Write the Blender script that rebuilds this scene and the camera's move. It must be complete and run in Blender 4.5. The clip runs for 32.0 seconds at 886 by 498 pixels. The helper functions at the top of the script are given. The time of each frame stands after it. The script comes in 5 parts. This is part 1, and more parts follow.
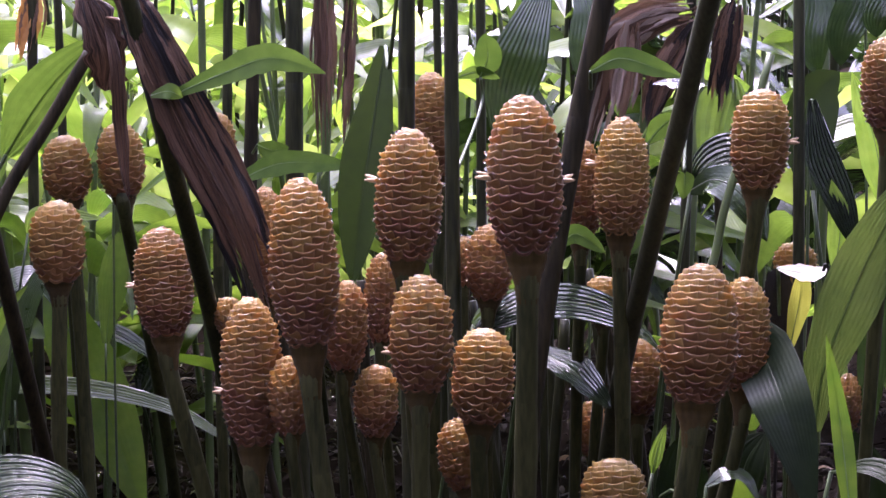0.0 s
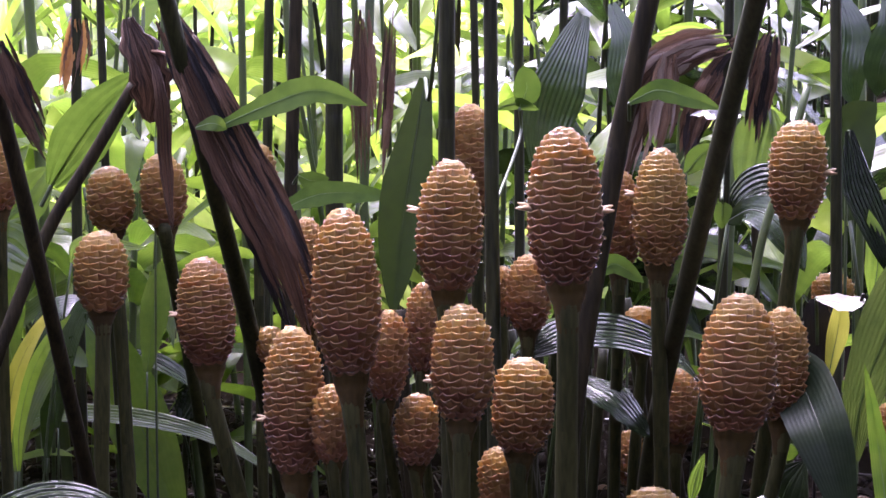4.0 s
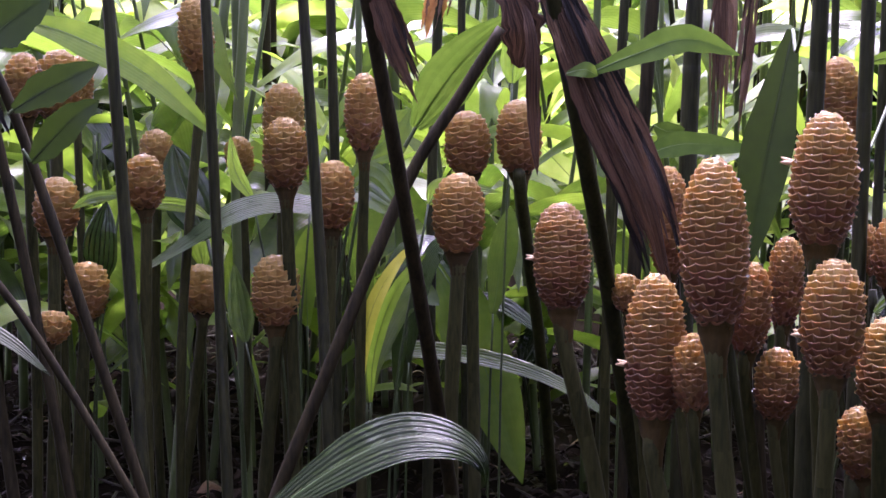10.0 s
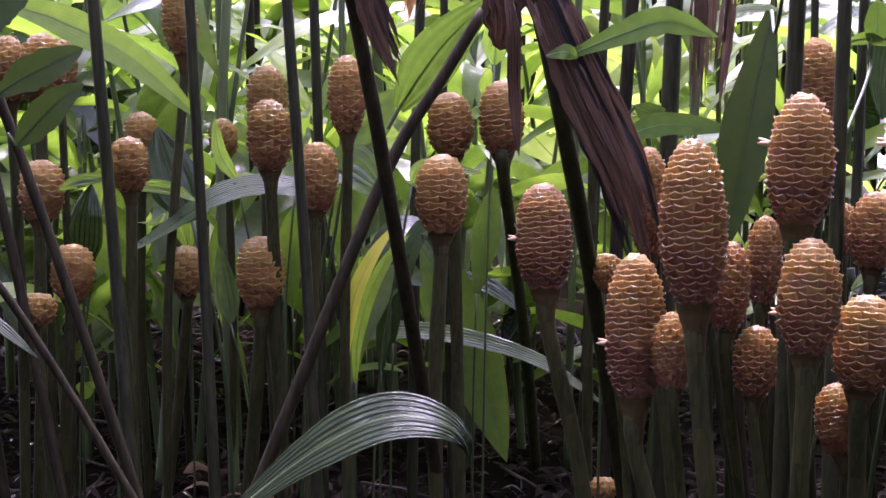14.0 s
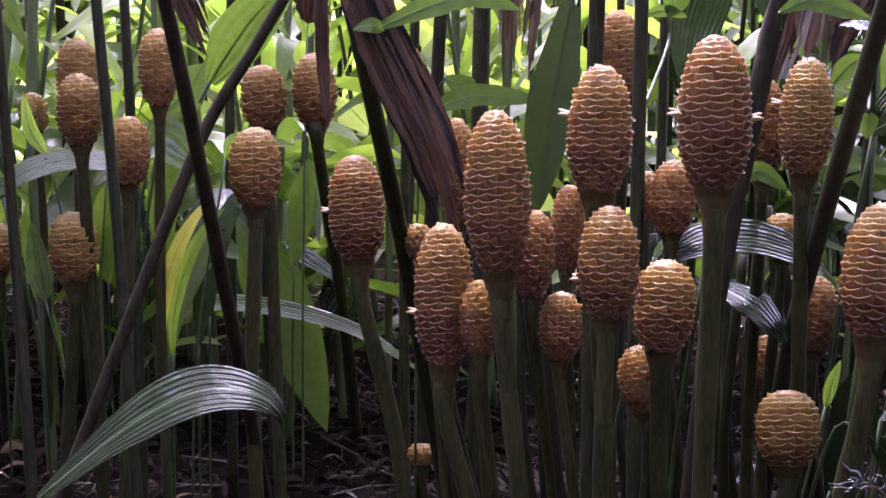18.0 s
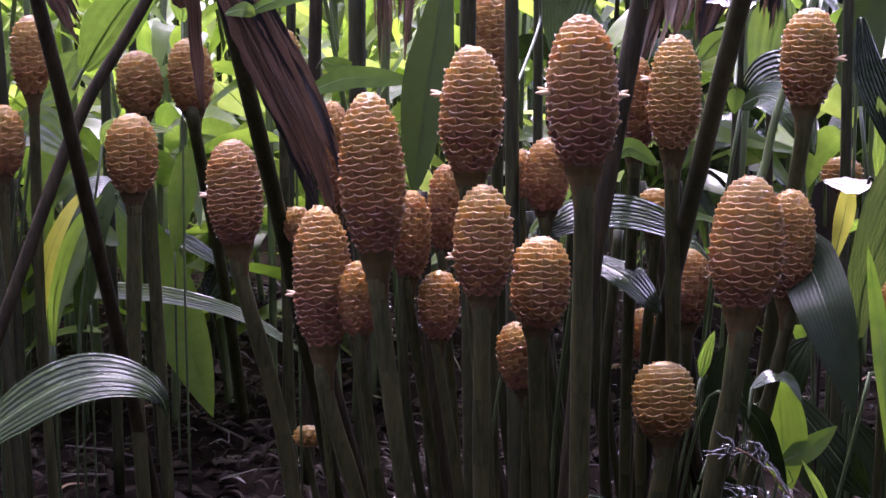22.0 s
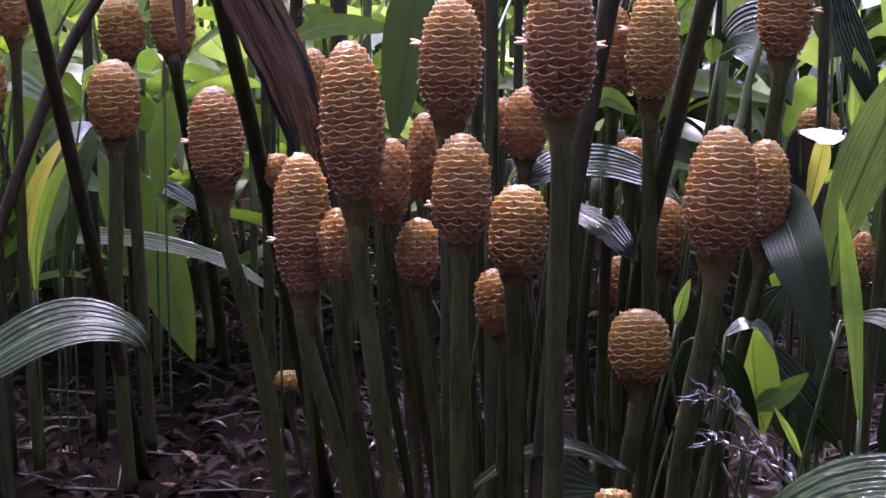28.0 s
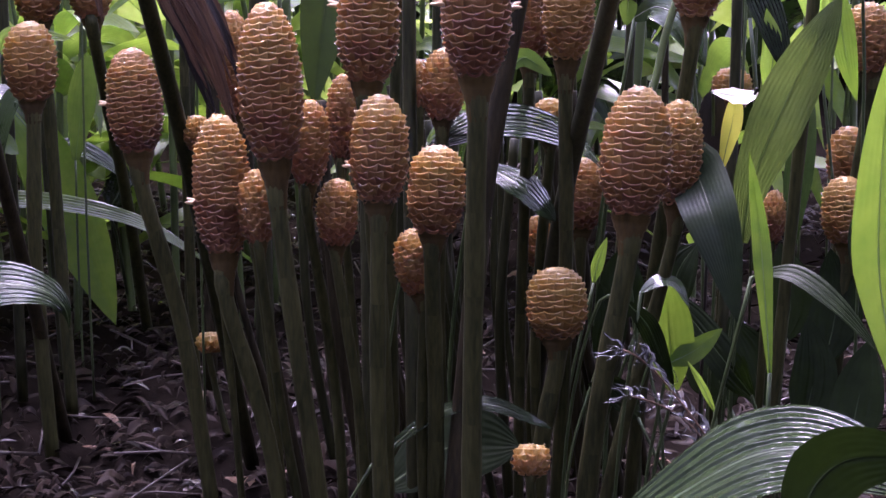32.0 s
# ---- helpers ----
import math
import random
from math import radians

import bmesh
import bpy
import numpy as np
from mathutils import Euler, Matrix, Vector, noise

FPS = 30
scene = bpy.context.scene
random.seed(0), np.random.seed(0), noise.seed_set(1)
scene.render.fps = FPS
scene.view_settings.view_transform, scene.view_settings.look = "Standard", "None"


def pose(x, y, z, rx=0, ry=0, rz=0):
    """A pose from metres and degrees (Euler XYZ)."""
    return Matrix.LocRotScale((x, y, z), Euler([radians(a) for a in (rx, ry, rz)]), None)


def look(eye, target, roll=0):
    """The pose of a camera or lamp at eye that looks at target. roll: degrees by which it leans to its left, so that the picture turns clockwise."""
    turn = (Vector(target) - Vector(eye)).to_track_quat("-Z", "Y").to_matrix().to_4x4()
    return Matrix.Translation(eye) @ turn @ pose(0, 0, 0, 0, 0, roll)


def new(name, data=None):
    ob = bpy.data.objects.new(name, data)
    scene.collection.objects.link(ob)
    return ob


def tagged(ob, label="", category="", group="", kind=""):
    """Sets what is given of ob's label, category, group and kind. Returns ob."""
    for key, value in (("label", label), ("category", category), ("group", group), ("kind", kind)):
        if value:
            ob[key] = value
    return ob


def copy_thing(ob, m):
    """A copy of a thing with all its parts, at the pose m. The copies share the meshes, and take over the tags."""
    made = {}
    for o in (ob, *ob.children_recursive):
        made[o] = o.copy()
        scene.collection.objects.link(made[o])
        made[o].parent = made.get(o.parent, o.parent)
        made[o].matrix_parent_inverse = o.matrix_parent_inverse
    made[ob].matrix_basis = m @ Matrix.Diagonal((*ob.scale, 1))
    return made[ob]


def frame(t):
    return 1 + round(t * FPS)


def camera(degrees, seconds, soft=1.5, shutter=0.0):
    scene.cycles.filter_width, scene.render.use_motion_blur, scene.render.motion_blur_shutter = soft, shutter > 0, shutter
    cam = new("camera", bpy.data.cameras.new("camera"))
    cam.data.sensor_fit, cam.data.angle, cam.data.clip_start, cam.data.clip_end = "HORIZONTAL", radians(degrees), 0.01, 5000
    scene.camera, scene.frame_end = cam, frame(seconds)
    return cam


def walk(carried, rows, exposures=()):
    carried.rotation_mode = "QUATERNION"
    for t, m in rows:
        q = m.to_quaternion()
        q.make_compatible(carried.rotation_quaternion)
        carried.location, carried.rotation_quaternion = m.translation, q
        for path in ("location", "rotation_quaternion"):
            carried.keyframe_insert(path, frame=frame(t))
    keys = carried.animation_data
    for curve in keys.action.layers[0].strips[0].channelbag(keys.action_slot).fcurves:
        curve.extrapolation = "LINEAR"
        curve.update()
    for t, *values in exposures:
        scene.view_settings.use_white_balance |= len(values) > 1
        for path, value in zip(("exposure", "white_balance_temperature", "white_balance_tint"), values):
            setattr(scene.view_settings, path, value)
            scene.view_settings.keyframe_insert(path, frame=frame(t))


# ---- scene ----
cam = camera(30.59, 32.0)
walk(cam, [
    (0, pose(0.0348, 0.0806, 1.0393, 82.712, 0.508, -4.077)),
    (0.5, pose(0.0339, 0.0826, 1.0394, 82.471, 0.375, -4.121)),
    (1, pose(0.0331, 0.0802, 1.0402, 82.497, 0.295, -4.227)),
    (1.5, pose(0.0339, 0.0746, 1.0413, 82.742, 0.287, -4.176)),
    (2, pose(0.0302, 0.0675, 1.0433, 83.005, 0.437, -4.039)),
    (2.5, pose(0.0290, 0.0642, 1.0441, 83.277, 0.418, -3.856)),
    (4.5, pose(0.0214, 0.0564, 1.0411, 83.812, 0.605, -2.252)),
    (5, pose(0.0130, 0.0556, 1.0402, 83.607, 0.499, -1.394)),
    (5.5, pose(0.0091, 0.0573, 1.0406, 83.311, 0.537, -0.204)),
    (6, pose(-0.0007, 0.0537, 1.0412, 83.079, 0.315, 1.231)),
    (6.5, pose(-0.0022, 0.0676, 1.0391, 83.032, 0.208, 2.699)),
    (7, pose(-0.0069, 0.0658, 1.0384, 82.878, 0.085, 3.676)),
    (7.5, pose(-0.0139, 0.0576, 1.0385, 82.717, -0.101, 4.654)),
    (8, pose(-0.0191, 0.0520, 1.0393, 82.665, -0.021, 5.680)),
    (8.5, pose(-0.0205, 0.0516, 1.0380, 82.506, -0.328, 6.449)),
    (9, pose(-0.0267, 0.0554, 1.0368, 82.238, -0.510, 7.050)),
    (9.5, pose(-0.0300, 0.0491, 1.0346, 82.119, -0.361, 7.869)),
    (10, pose(-0.0347, 0.0381, 1.0353, 82.150, -0.467, 8.522)),
    (10.5, pose(-0.0382, 0.0315, 1.0364, 82.117, -0.699, 9.238)),
    (11, pose(-0.0478, 0.0376, 1.0341, 81.877, -0.459, 10.093)),
    (11.5, pose(-0.0542, 0.0361, 1.0329, 81.701, -0.218, 10.811)),
    (12, pose(-0.0522, 0.0278, 1.0377, 81.689, -0.416, 10.919)),
    (12.5, pose(-0.0478, 0.0264, 1.0386, 81.649, -0.662, 10.500)),
    (13, pose(-0.0449, 0.0286, 1.0385, 81.500, -0.564, 10.074)),
    (13.5, pose(-0.0378, 0.0213, 1.0393, 81.448, -0.352, 9.431)),
    (14, pose(-0.0271, 0.0168, 1.0402, 81.435, -0.253, 7.986)),
    (14.5, pose(-0.0207, 0.0175, 1.0410, 81.323, -0.282, 6.692)),
    (16.5, pose(-0.0128, -0.0032, 1.0446, 81.141, -0.748, 4.574)),
    (17, pose(-0.0078, -0.0041, 1.0412, 80.776, -0.558, 3.826)),
    (17.5, pose(-0.0050, 0.0024, 1.0437, 80.412, -0.449, 2.896)),
    (18, pose(-0.0011, -0.0075, 1.0460, 80.408, -0.223, 1.828)),
    (18.5, pose(0.0046, -0.0025, 1.0463, 80.323, 0.123, 0.581)),
    (19, pose(0.0097, -0.0094, 1.0461, 80.257, 0.207, -0.494)),
    (19.5, pose(0.0158, -0.0179, 1.0473, 80.175, 0.347, -1.735)),
    (20, pose(0.0169, -0.0190, 1.0468, 79.948, 0.584, -2.454)),
    (20.5, pose(0.0159, -0.0161, 1.0469, 79.850, 0.647, -2.396)),
    (21, pose(0.0157, -0.0252, 1.0494, 79.945, 0.571, -2.270)),
    (21.5, pose(0.0156, -0.0269, 1.0497, 79.917, 0.479, -2.257)),
    (22, pose(0.0151, -0.0258, 1.0487, 79.728, 0.485, -2.261)),
    (22.5, pose(0.0160, -0.0252, 1.0495, 79.487, 0.423, -2.278)),
    (23, pose(0.0163, -0.0297, 1.0510, 79.412, 0.231, -2.380)),
    (23.5, pose(0.0161, -0.0369, 1.0531, 79.403, 0.128, -2.398)),
    (24, pose(0.0174, -0.0360, 1.0531, 79.270, 0.146, -2.412)),
    (24.5, pose(0.0161, -0.0375, 1.0516, 78.995, 0.086, -2.368)),
    (25, pose(0.0150, -0.0381, 1.0519, 78.764, -0.038, -2.333)),
    (25.5, pose(0.0156, -0.0449, 1.0538, 78.653, -0.114, -2.433)),
    (27.5, pose(0.0151, -0.0466, 1.0525, 77.759, -0.067, -2.620)),
    (28, pose(0.0188, -0.0507, 1.0546, 77.836, 0.047, -2.804)),
    (28.5, pose(0.0179, -0.0514, 1.0543, 77.753, -0.047, -3.122)),
    (29, pose(0.0183, -0.0546, 1.0538, 77.620, -0.142, -3.390)),
    (29.5, pose(0.0189, -0.0562, 1.0546, 77.314, -0.175, -3.529)),
    (30, pose(0.0200, -0.0597, 1.0551, 76.848, -0.171, -3.680)),
    (30.5, pose(0.0191, -0.0629, 1.0558, 76.643, -0.158, -4.099)),
    (31, pose(0.0209, -0.0715, 1.0561, 76.695, -0.224, -4.746)),
    (31.5, pose(0.0232, -0.0713, 1.0569, 76.658, -0.153, -5.243)),
    (32, pose(0.0238, -0.0724, 1.0558, 76.514, -0.152, -5.524))], exposures=[(0, 3.22, 5700, 50), (12, 3.23, 5680, 54), (20, 3.28, 5670, 56), (32, 3.29, 5550, 58)])

# world, sun and sky light: a wet overcast day under trees, brightest behind the plants
world = bpy.data.worlds.new("sky")
scene.world = world
world.use_nodes = True
wn = world.node_tree
sky = wn.nodes.new("ShaderNodeTexSky")
sky.sky_type = "NISHITA"
sky.sun_disc = False
sky.sun_elevation = radians(64)
sky.sun_rotation = radians(-12)
sky.air_density, sky.dust_density = 1.0, 4.0
cloud = wn.nodes.new("ShaderNodeHueSaturation")
cloud.inputs["Saturation"].default_value = 0.4
wn.links.new(sky.outputs[0], cloud.inputs["Color"])
wn.links.new(cloud.outputs[0], wn.nodes["Background"].inputs[0])
wn.nodes["Background"].inputs[1].default_value = 0.15
sun_data = bpy.data.lights.new("sun", "SUN")
sun_data.energy, sun_data.angle, sun_data.color = 1.6, radians(20), (1.0, 0.97, 0.88)
sun = new("sun", sun_data)
sun.matrix_world = look((-0.8, 3.6, 7.5), (0, 0, 0))


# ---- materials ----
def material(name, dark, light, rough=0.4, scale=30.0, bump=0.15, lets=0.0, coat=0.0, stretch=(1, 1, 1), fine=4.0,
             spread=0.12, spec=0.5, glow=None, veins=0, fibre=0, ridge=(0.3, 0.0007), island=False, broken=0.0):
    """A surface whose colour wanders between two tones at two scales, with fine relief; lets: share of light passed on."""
    m = bpy.data.materials.new(name)
    m.use_nodes = True
    nt = m.node_tree
    bsdf, out = nt.nodes["Principled BSDF"], nt.nodes["Material Output"]
    tc = nt.nodes.new("ShaderNodeTexCoord")
    mp = nt.nodes.new("ShaderNodeMapping")
    mp.inputs["Scale"].default_value = stretch
    nt.links.new(tc.outputs["UV" if fibre else "Object"], mp.inputs[0])
    big, small = nt.nodes.new("ShaderNodeTexNoise"), nt.nodes.new("ShaderNodeTexNoise")
    big.inputs["Scale"].default_value, small.inputs["Scale"].default_value = scale, scale * fine
    small.inputs["Detail"].default_value = 4
    for n in (big, small):
        nt.links.new(mp.outputs[0], n.inputs["Vector"])
    info = nt.nodes.new("ShaderNodeNewGeometry" if island else "ShaderNodeObjectInfo")
    add = nt.nodes.new("ShaderNodeMath"); add.operation = "ADD"
    nt.links.new(big.outputs[0], add.inputs[0]); nt.links.new(small.outputs[0], add.inputs[1])
    rnd = nt.nodes.new("ShaderNodeMath"); rnd.operation = "MULTIPLY_ADD"
    nt.links.new(info.outputs["Random Per Island" if island else "Random"], rnd.inputs[0]); rnd.inputs[1].default_value = spread * 4
    nt.links.new(add.outputs[0], rnd.inputs[2])
    ramp = nt.nodes.new("ShaderNodeMapRange")
    ramp.inputs["From Min"].default_value, ramp.inputs["From Max"].default_value = (0.86 if fibre else 0.78), (1.14 if fibre else 1.22) + spread * 4
    nt.links.new(rnd.outputs[0], ramp.inputs["Value"])
    mix = nt.nodes.new("ShaderNodeMix"); mix.data_type = "RGBA"
    mix.inputs["A"].default_value, mix.inputs["B"].default_value = (*dark, 1), (*light, 1)
    nt.links.new(ramp.outputs[0], mix.inputs["Factor"])
    nt.links.new(mix.outputs["Result"], bsdf.inputs["Base Color"])
    rr = nt.nodes.new("ShaderNodeMapRange")
    rr.inputs["To Min"].default_value, rr.inputs["To Max"].default_value = rough * 0.7, min(1, rough * 1.35)
    nt.links.new(small.outputs[0], rr.inputs["Value"]); nt.links.new(rr.outputs[0], bsdf.inputs["Roughness"])
    bsdf.inputs["Coat Weight"].default_value, bsdf.inputs["Coat Roughness"].default_value = coat, 0.12
    bsdf.inputs["Specular IOR Level"].default_value = spec
    if bump:
        b = nt.nodes.new("ShaderNodeBump")
        b.inputs["Strength"].default_value, b.inputs["Distance"].default_value = bump, 0.002
        nt.links.new(small.outputs[0], b.inputs["Height"]); nt.links.new(b.outputs[0], bsdf.inputs["Normal"])
        if veins:
            sep, wave, b2 = nt.nodes.new("ShaderNodeSeparateXYZ"), nt.nodes.new("ShaderNodeMath"), nt.nodes.new("ShaderNodeBump")
            mul = nt.nodes.new("ShaderNodeMath"); mul.operation = "MULTIPLY"; mul.inputs[1].default_value = veins * math.tau
            wave.operation = "SINE"
            nt.links.new(tc.outputs["UV"], sep.inputs[0]); nt.links.new(sep.outputs[0], mul.inputs[0])
            nt.links.new(mul.outputs[0], wave.inputs[0])
            patch, stretch2, cut = nt.nodes.new("ShaderNodeTexNoise"), nt.nodes.new("ShaderNodeMapping"), nt.nodes.new("ShaderNodeMath")
            stretch2.inputs["Scale"].default_value = (veins * 0.9, 15, 1)
            patch.inputs["Scale"].default_value = 1.0
            cut.operation = "MULTIPLY_ADD"; cut.inputs[1].default_value = broken
            nt.links.new(tc.outputs["UV"], stretch2.inputs[0]); nt.links.new(stretch2.outputs[0], patch.inputs["Vector"])
            nt.links.new(patch.outputs[0], cut.inputs[0]); nt.links.new(wave.outputs[0], cut.inputs[2]); nt.links.new(cut.outputs[0], b2.inputs["Height"])
            b2.inputs["Strength"].default_value, b2.inputs["Distance"].default_value = ridge
            nt.links.new(b2.outputs[0], b.inputs["Normal"])
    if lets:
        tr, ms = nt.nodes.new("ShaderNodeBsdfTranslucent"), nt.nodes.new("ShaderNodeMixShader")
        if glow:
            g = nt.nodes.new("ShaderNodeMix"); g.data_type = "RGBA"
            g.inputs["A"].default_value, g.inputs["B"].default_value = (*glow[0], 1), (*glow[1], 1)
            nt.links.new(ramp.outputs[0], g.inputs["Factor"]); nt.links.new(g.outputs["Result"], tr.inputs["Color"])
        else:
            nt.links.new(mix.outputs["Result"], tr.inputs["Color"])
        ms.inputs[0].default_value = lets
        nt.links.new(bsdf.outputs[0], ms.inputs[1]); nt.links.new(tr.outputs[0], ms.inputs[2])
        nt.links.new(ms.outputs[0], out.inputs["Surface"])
    return m


# bracts, from the ochre crown of a head to its russet foot
TONES = [((0.288, 0.193, 0.048), (0.432, 0.305, 0.096)), ((0.232, 0.138, 0.037), (0.360, 0.227, 0.072)), ((0.176, 0.091, 0.032), (0.280, 0.153, 0.054)),
         ((0.132, 0.058, 0.029), (0.216, 0.100, 0.045)), ((0.100, 0.039, 0.026), (0.172, 0.070, 0.040))]
GLOW = [((0.66, 0.40, 0.075), (0.84, 0.56, 0.13)), ((0.62, 0.34, 0.065), (0.80, 0.49, 0.11)), ((0.56, 0.27, 0.06), (0.72, 0.40, 0.10)), ((0.44, 0.18, 0.05), (0.60, 0.28, 0.08)), ((0.32, 0.11, 0.04), (0.45, 0.18, 0.06))]
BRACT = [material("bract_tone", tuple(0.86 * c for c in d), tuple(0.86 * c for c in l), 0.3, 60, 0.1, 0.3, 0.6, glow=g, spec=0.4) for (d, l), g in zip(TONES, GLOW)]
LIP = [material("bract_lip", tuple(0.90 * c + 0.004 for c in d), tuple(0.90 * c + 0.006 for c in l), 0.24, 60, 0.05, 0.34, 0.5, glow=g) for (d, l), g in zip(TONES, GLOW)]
CORE = material("bract_core", (0.045, 0.012, 0.010), (0.085, 0.024, 0.016), 0.6, 80)
STALK = material("flower_stalk", (0.0141, 0.0162, 0.0054), (0.0471, 0.0474, 0.0157), 0.55, 70, 0.4, 0, 0.0, (1, 1, 0.15), spread=0.06, spec=0.12)
NECK = material("flower_neck", (0.0181, 0.0119, 0.0039), (0.0468, 0.0302, 0.0092), 0.6, 40, 0.3, 0.0, 0.0, (1, 1, 0.3), spec=0.06)
SHEATH = material("stalk_sheath", (0.0141, 0.0162, 0.0054), (0.0471, 0.0474, 0.0157), 0.55, 80, 0.4, 0, 0.0, (1, 1, 0.15), spread=0.06, spec=0.12)
CANE = material("cane_bark", (0.0083, 0.0096, 0.0034), (0.0250, 0.0270, 0.0094), 0.42, 60, 0.35, 0, 0.0, (1, 1, 0.1), spec=0.16, spread=0.02)
CANE_DARK = material("dark_cane_bark", (0.0084, 0.0072, 0.0030), (0.0270, 0.0216, 0.0094), 0.6, 60, 0.3, 0, 0.0, (1, 1, 0.1), spec=0.12, spread=0.02)
CANE_OLIVE = material("olive_cane_bark", (0.0156, 0.0167, 0.0073), (0.0372, 0.0383, 0.0172), 0.45, 60, 0.25, 0, 0.0, (1, 1, 0.1), spec=0.3, spread=0.02)
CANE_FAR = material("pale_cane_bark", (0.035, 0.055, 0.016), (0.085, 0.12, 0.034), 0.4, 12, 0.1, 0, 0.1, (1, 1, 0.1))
RIB_DARK = material("dark_midrib", (0.02, 0.036, 0.010), (0.045, 0.07, 0.02), 0.4, 20)
RIB = material("leaf_midrib", (0.07, 0.13, 0.03), (0.13, 0.21, 0.05), 0.4, 20)
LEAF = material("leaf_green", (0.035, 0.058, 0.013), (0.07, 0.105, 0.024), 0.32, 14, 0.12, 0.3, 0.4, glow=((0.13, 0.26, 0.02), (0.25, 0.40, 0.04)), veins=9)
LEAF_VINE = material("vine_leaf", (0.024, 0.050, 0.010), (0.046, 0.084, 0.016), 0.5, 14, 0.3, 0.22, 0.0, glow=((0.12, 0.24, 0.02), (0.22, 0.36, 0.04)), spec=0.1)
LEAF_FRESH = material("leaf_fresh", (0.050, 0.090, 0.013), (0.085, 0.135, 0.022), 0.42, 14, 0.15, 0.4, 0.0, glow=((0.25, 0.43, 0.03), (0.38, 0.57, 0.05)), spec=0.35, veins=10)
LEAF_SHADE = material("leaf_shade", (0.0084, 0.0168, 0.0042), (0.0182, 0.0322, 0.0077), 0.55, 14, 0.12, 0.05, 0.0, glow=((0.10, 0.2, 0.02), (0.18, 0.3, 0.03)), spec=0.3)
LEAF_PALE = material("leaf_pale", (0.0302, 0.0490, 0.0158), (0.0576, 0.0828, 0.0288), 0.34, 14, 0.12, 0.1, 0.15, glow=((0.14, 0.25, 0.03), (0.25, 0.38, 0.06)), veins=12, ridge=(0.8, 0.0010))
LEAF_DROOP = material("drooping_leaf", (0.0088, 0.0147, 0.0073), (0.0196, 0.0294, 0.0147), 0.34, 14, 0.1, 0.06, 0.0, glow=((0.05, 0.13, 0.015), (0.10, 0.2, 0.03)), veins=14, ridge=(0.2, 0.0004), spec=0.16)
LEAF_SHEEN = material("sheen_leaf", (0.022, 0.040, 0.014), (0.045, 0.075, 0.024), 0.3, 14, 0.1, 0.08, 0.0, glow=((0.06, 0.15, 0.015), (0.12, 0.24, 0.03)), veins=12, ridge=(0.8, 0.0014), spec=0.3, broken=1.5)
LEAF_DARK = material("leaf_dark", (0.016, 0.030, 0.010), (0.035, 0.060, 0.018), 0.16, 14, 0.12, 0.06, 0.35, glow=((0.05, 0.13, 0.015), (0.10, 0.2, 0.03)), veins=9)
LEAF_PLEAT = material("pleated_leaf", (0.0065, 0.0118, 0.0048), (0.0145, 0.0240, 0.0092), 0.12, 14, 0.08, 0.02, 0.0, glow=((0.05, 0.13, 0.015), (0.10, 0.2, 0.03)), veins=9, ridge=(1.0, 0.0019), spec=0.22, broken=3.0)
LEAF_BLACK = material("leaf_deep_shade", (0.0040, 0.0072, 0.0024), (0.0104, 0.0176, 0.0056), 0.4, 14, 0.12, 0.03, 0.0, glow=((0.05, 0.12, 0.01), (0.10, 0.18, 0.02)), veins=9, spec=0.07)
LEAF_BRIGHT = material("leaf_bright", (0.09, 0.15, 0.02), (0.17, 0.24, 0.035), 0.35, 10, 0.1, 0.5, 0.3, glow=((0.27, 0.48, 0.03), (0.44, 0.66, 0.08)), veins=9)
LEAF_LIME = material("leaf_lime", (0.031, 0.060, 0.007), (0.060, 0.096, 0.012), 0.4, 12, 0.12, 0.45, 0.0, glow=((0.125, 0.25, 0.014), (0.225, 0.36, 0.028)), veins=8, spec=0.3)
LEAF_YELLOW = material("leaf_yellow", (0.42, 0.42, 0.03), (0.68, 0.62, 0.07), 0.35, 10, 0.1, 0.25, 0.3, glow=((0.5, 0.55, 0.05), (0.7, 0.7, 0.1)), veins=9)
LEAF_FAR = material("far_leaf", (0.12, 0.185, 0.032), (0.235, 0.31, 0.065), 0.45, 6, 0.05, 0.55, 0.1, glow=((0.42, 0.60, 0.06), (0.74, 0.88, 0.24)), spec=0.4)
DEAD = material("dead_leaf", (0.0072, 0.0047, 0.0036), (0.1440, 0.0819, 0.0468), 0.5, 9, 1.0, 0.05, 0.0, (1, 0.12, 1), fine=4, fibre=1, spread=0.05, spec=0.22)
DEAD_TAN = material("tan_dead_leaf", (0.07, 0.036, 0.018), (0.24, 0.135, 0.072), 0.42, 9, 0.9, 0.08, 0.1, (1, 0.12, 1), fine=4, fibre=1, spread=0.05)
DEAD_BLACK = material("blackened_leaf", (0.005, 0.0045, 0.0045), (0.026, 0.020, 0.016), 0.45, 12, 1.0, 0.0, 0.0, (1, 0.12, 1), fibre=1, spec=0.25)
DEAD_PALE = material("pale_dead_leaf", (0.16, 0.11, 0.08), (0.36, 0.28, 0.22), 0.5, 14, 0.5, 0.1, 0.2, (1, 0.12, 1), fibre=1)
BLEACHED = material("bleached_leaf", (0.2890, 0.2635, 0.2125), (0.4930, 0.4590, 0.3910), 0.4, 14, 0.4, 0.1, 0.2, (1, 0.12, 1), fibre=1)
DEAD_ORANGE = material("orange_dead_leaf", (0.30, 0.13, 0.03), (0.55, 0.28, 0.08), 0.5, 22, 0.4, 0.35)
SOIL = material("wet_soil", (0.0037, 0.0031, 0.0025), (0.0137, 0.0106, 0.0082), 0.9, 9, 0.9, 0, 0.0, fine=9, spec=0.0)
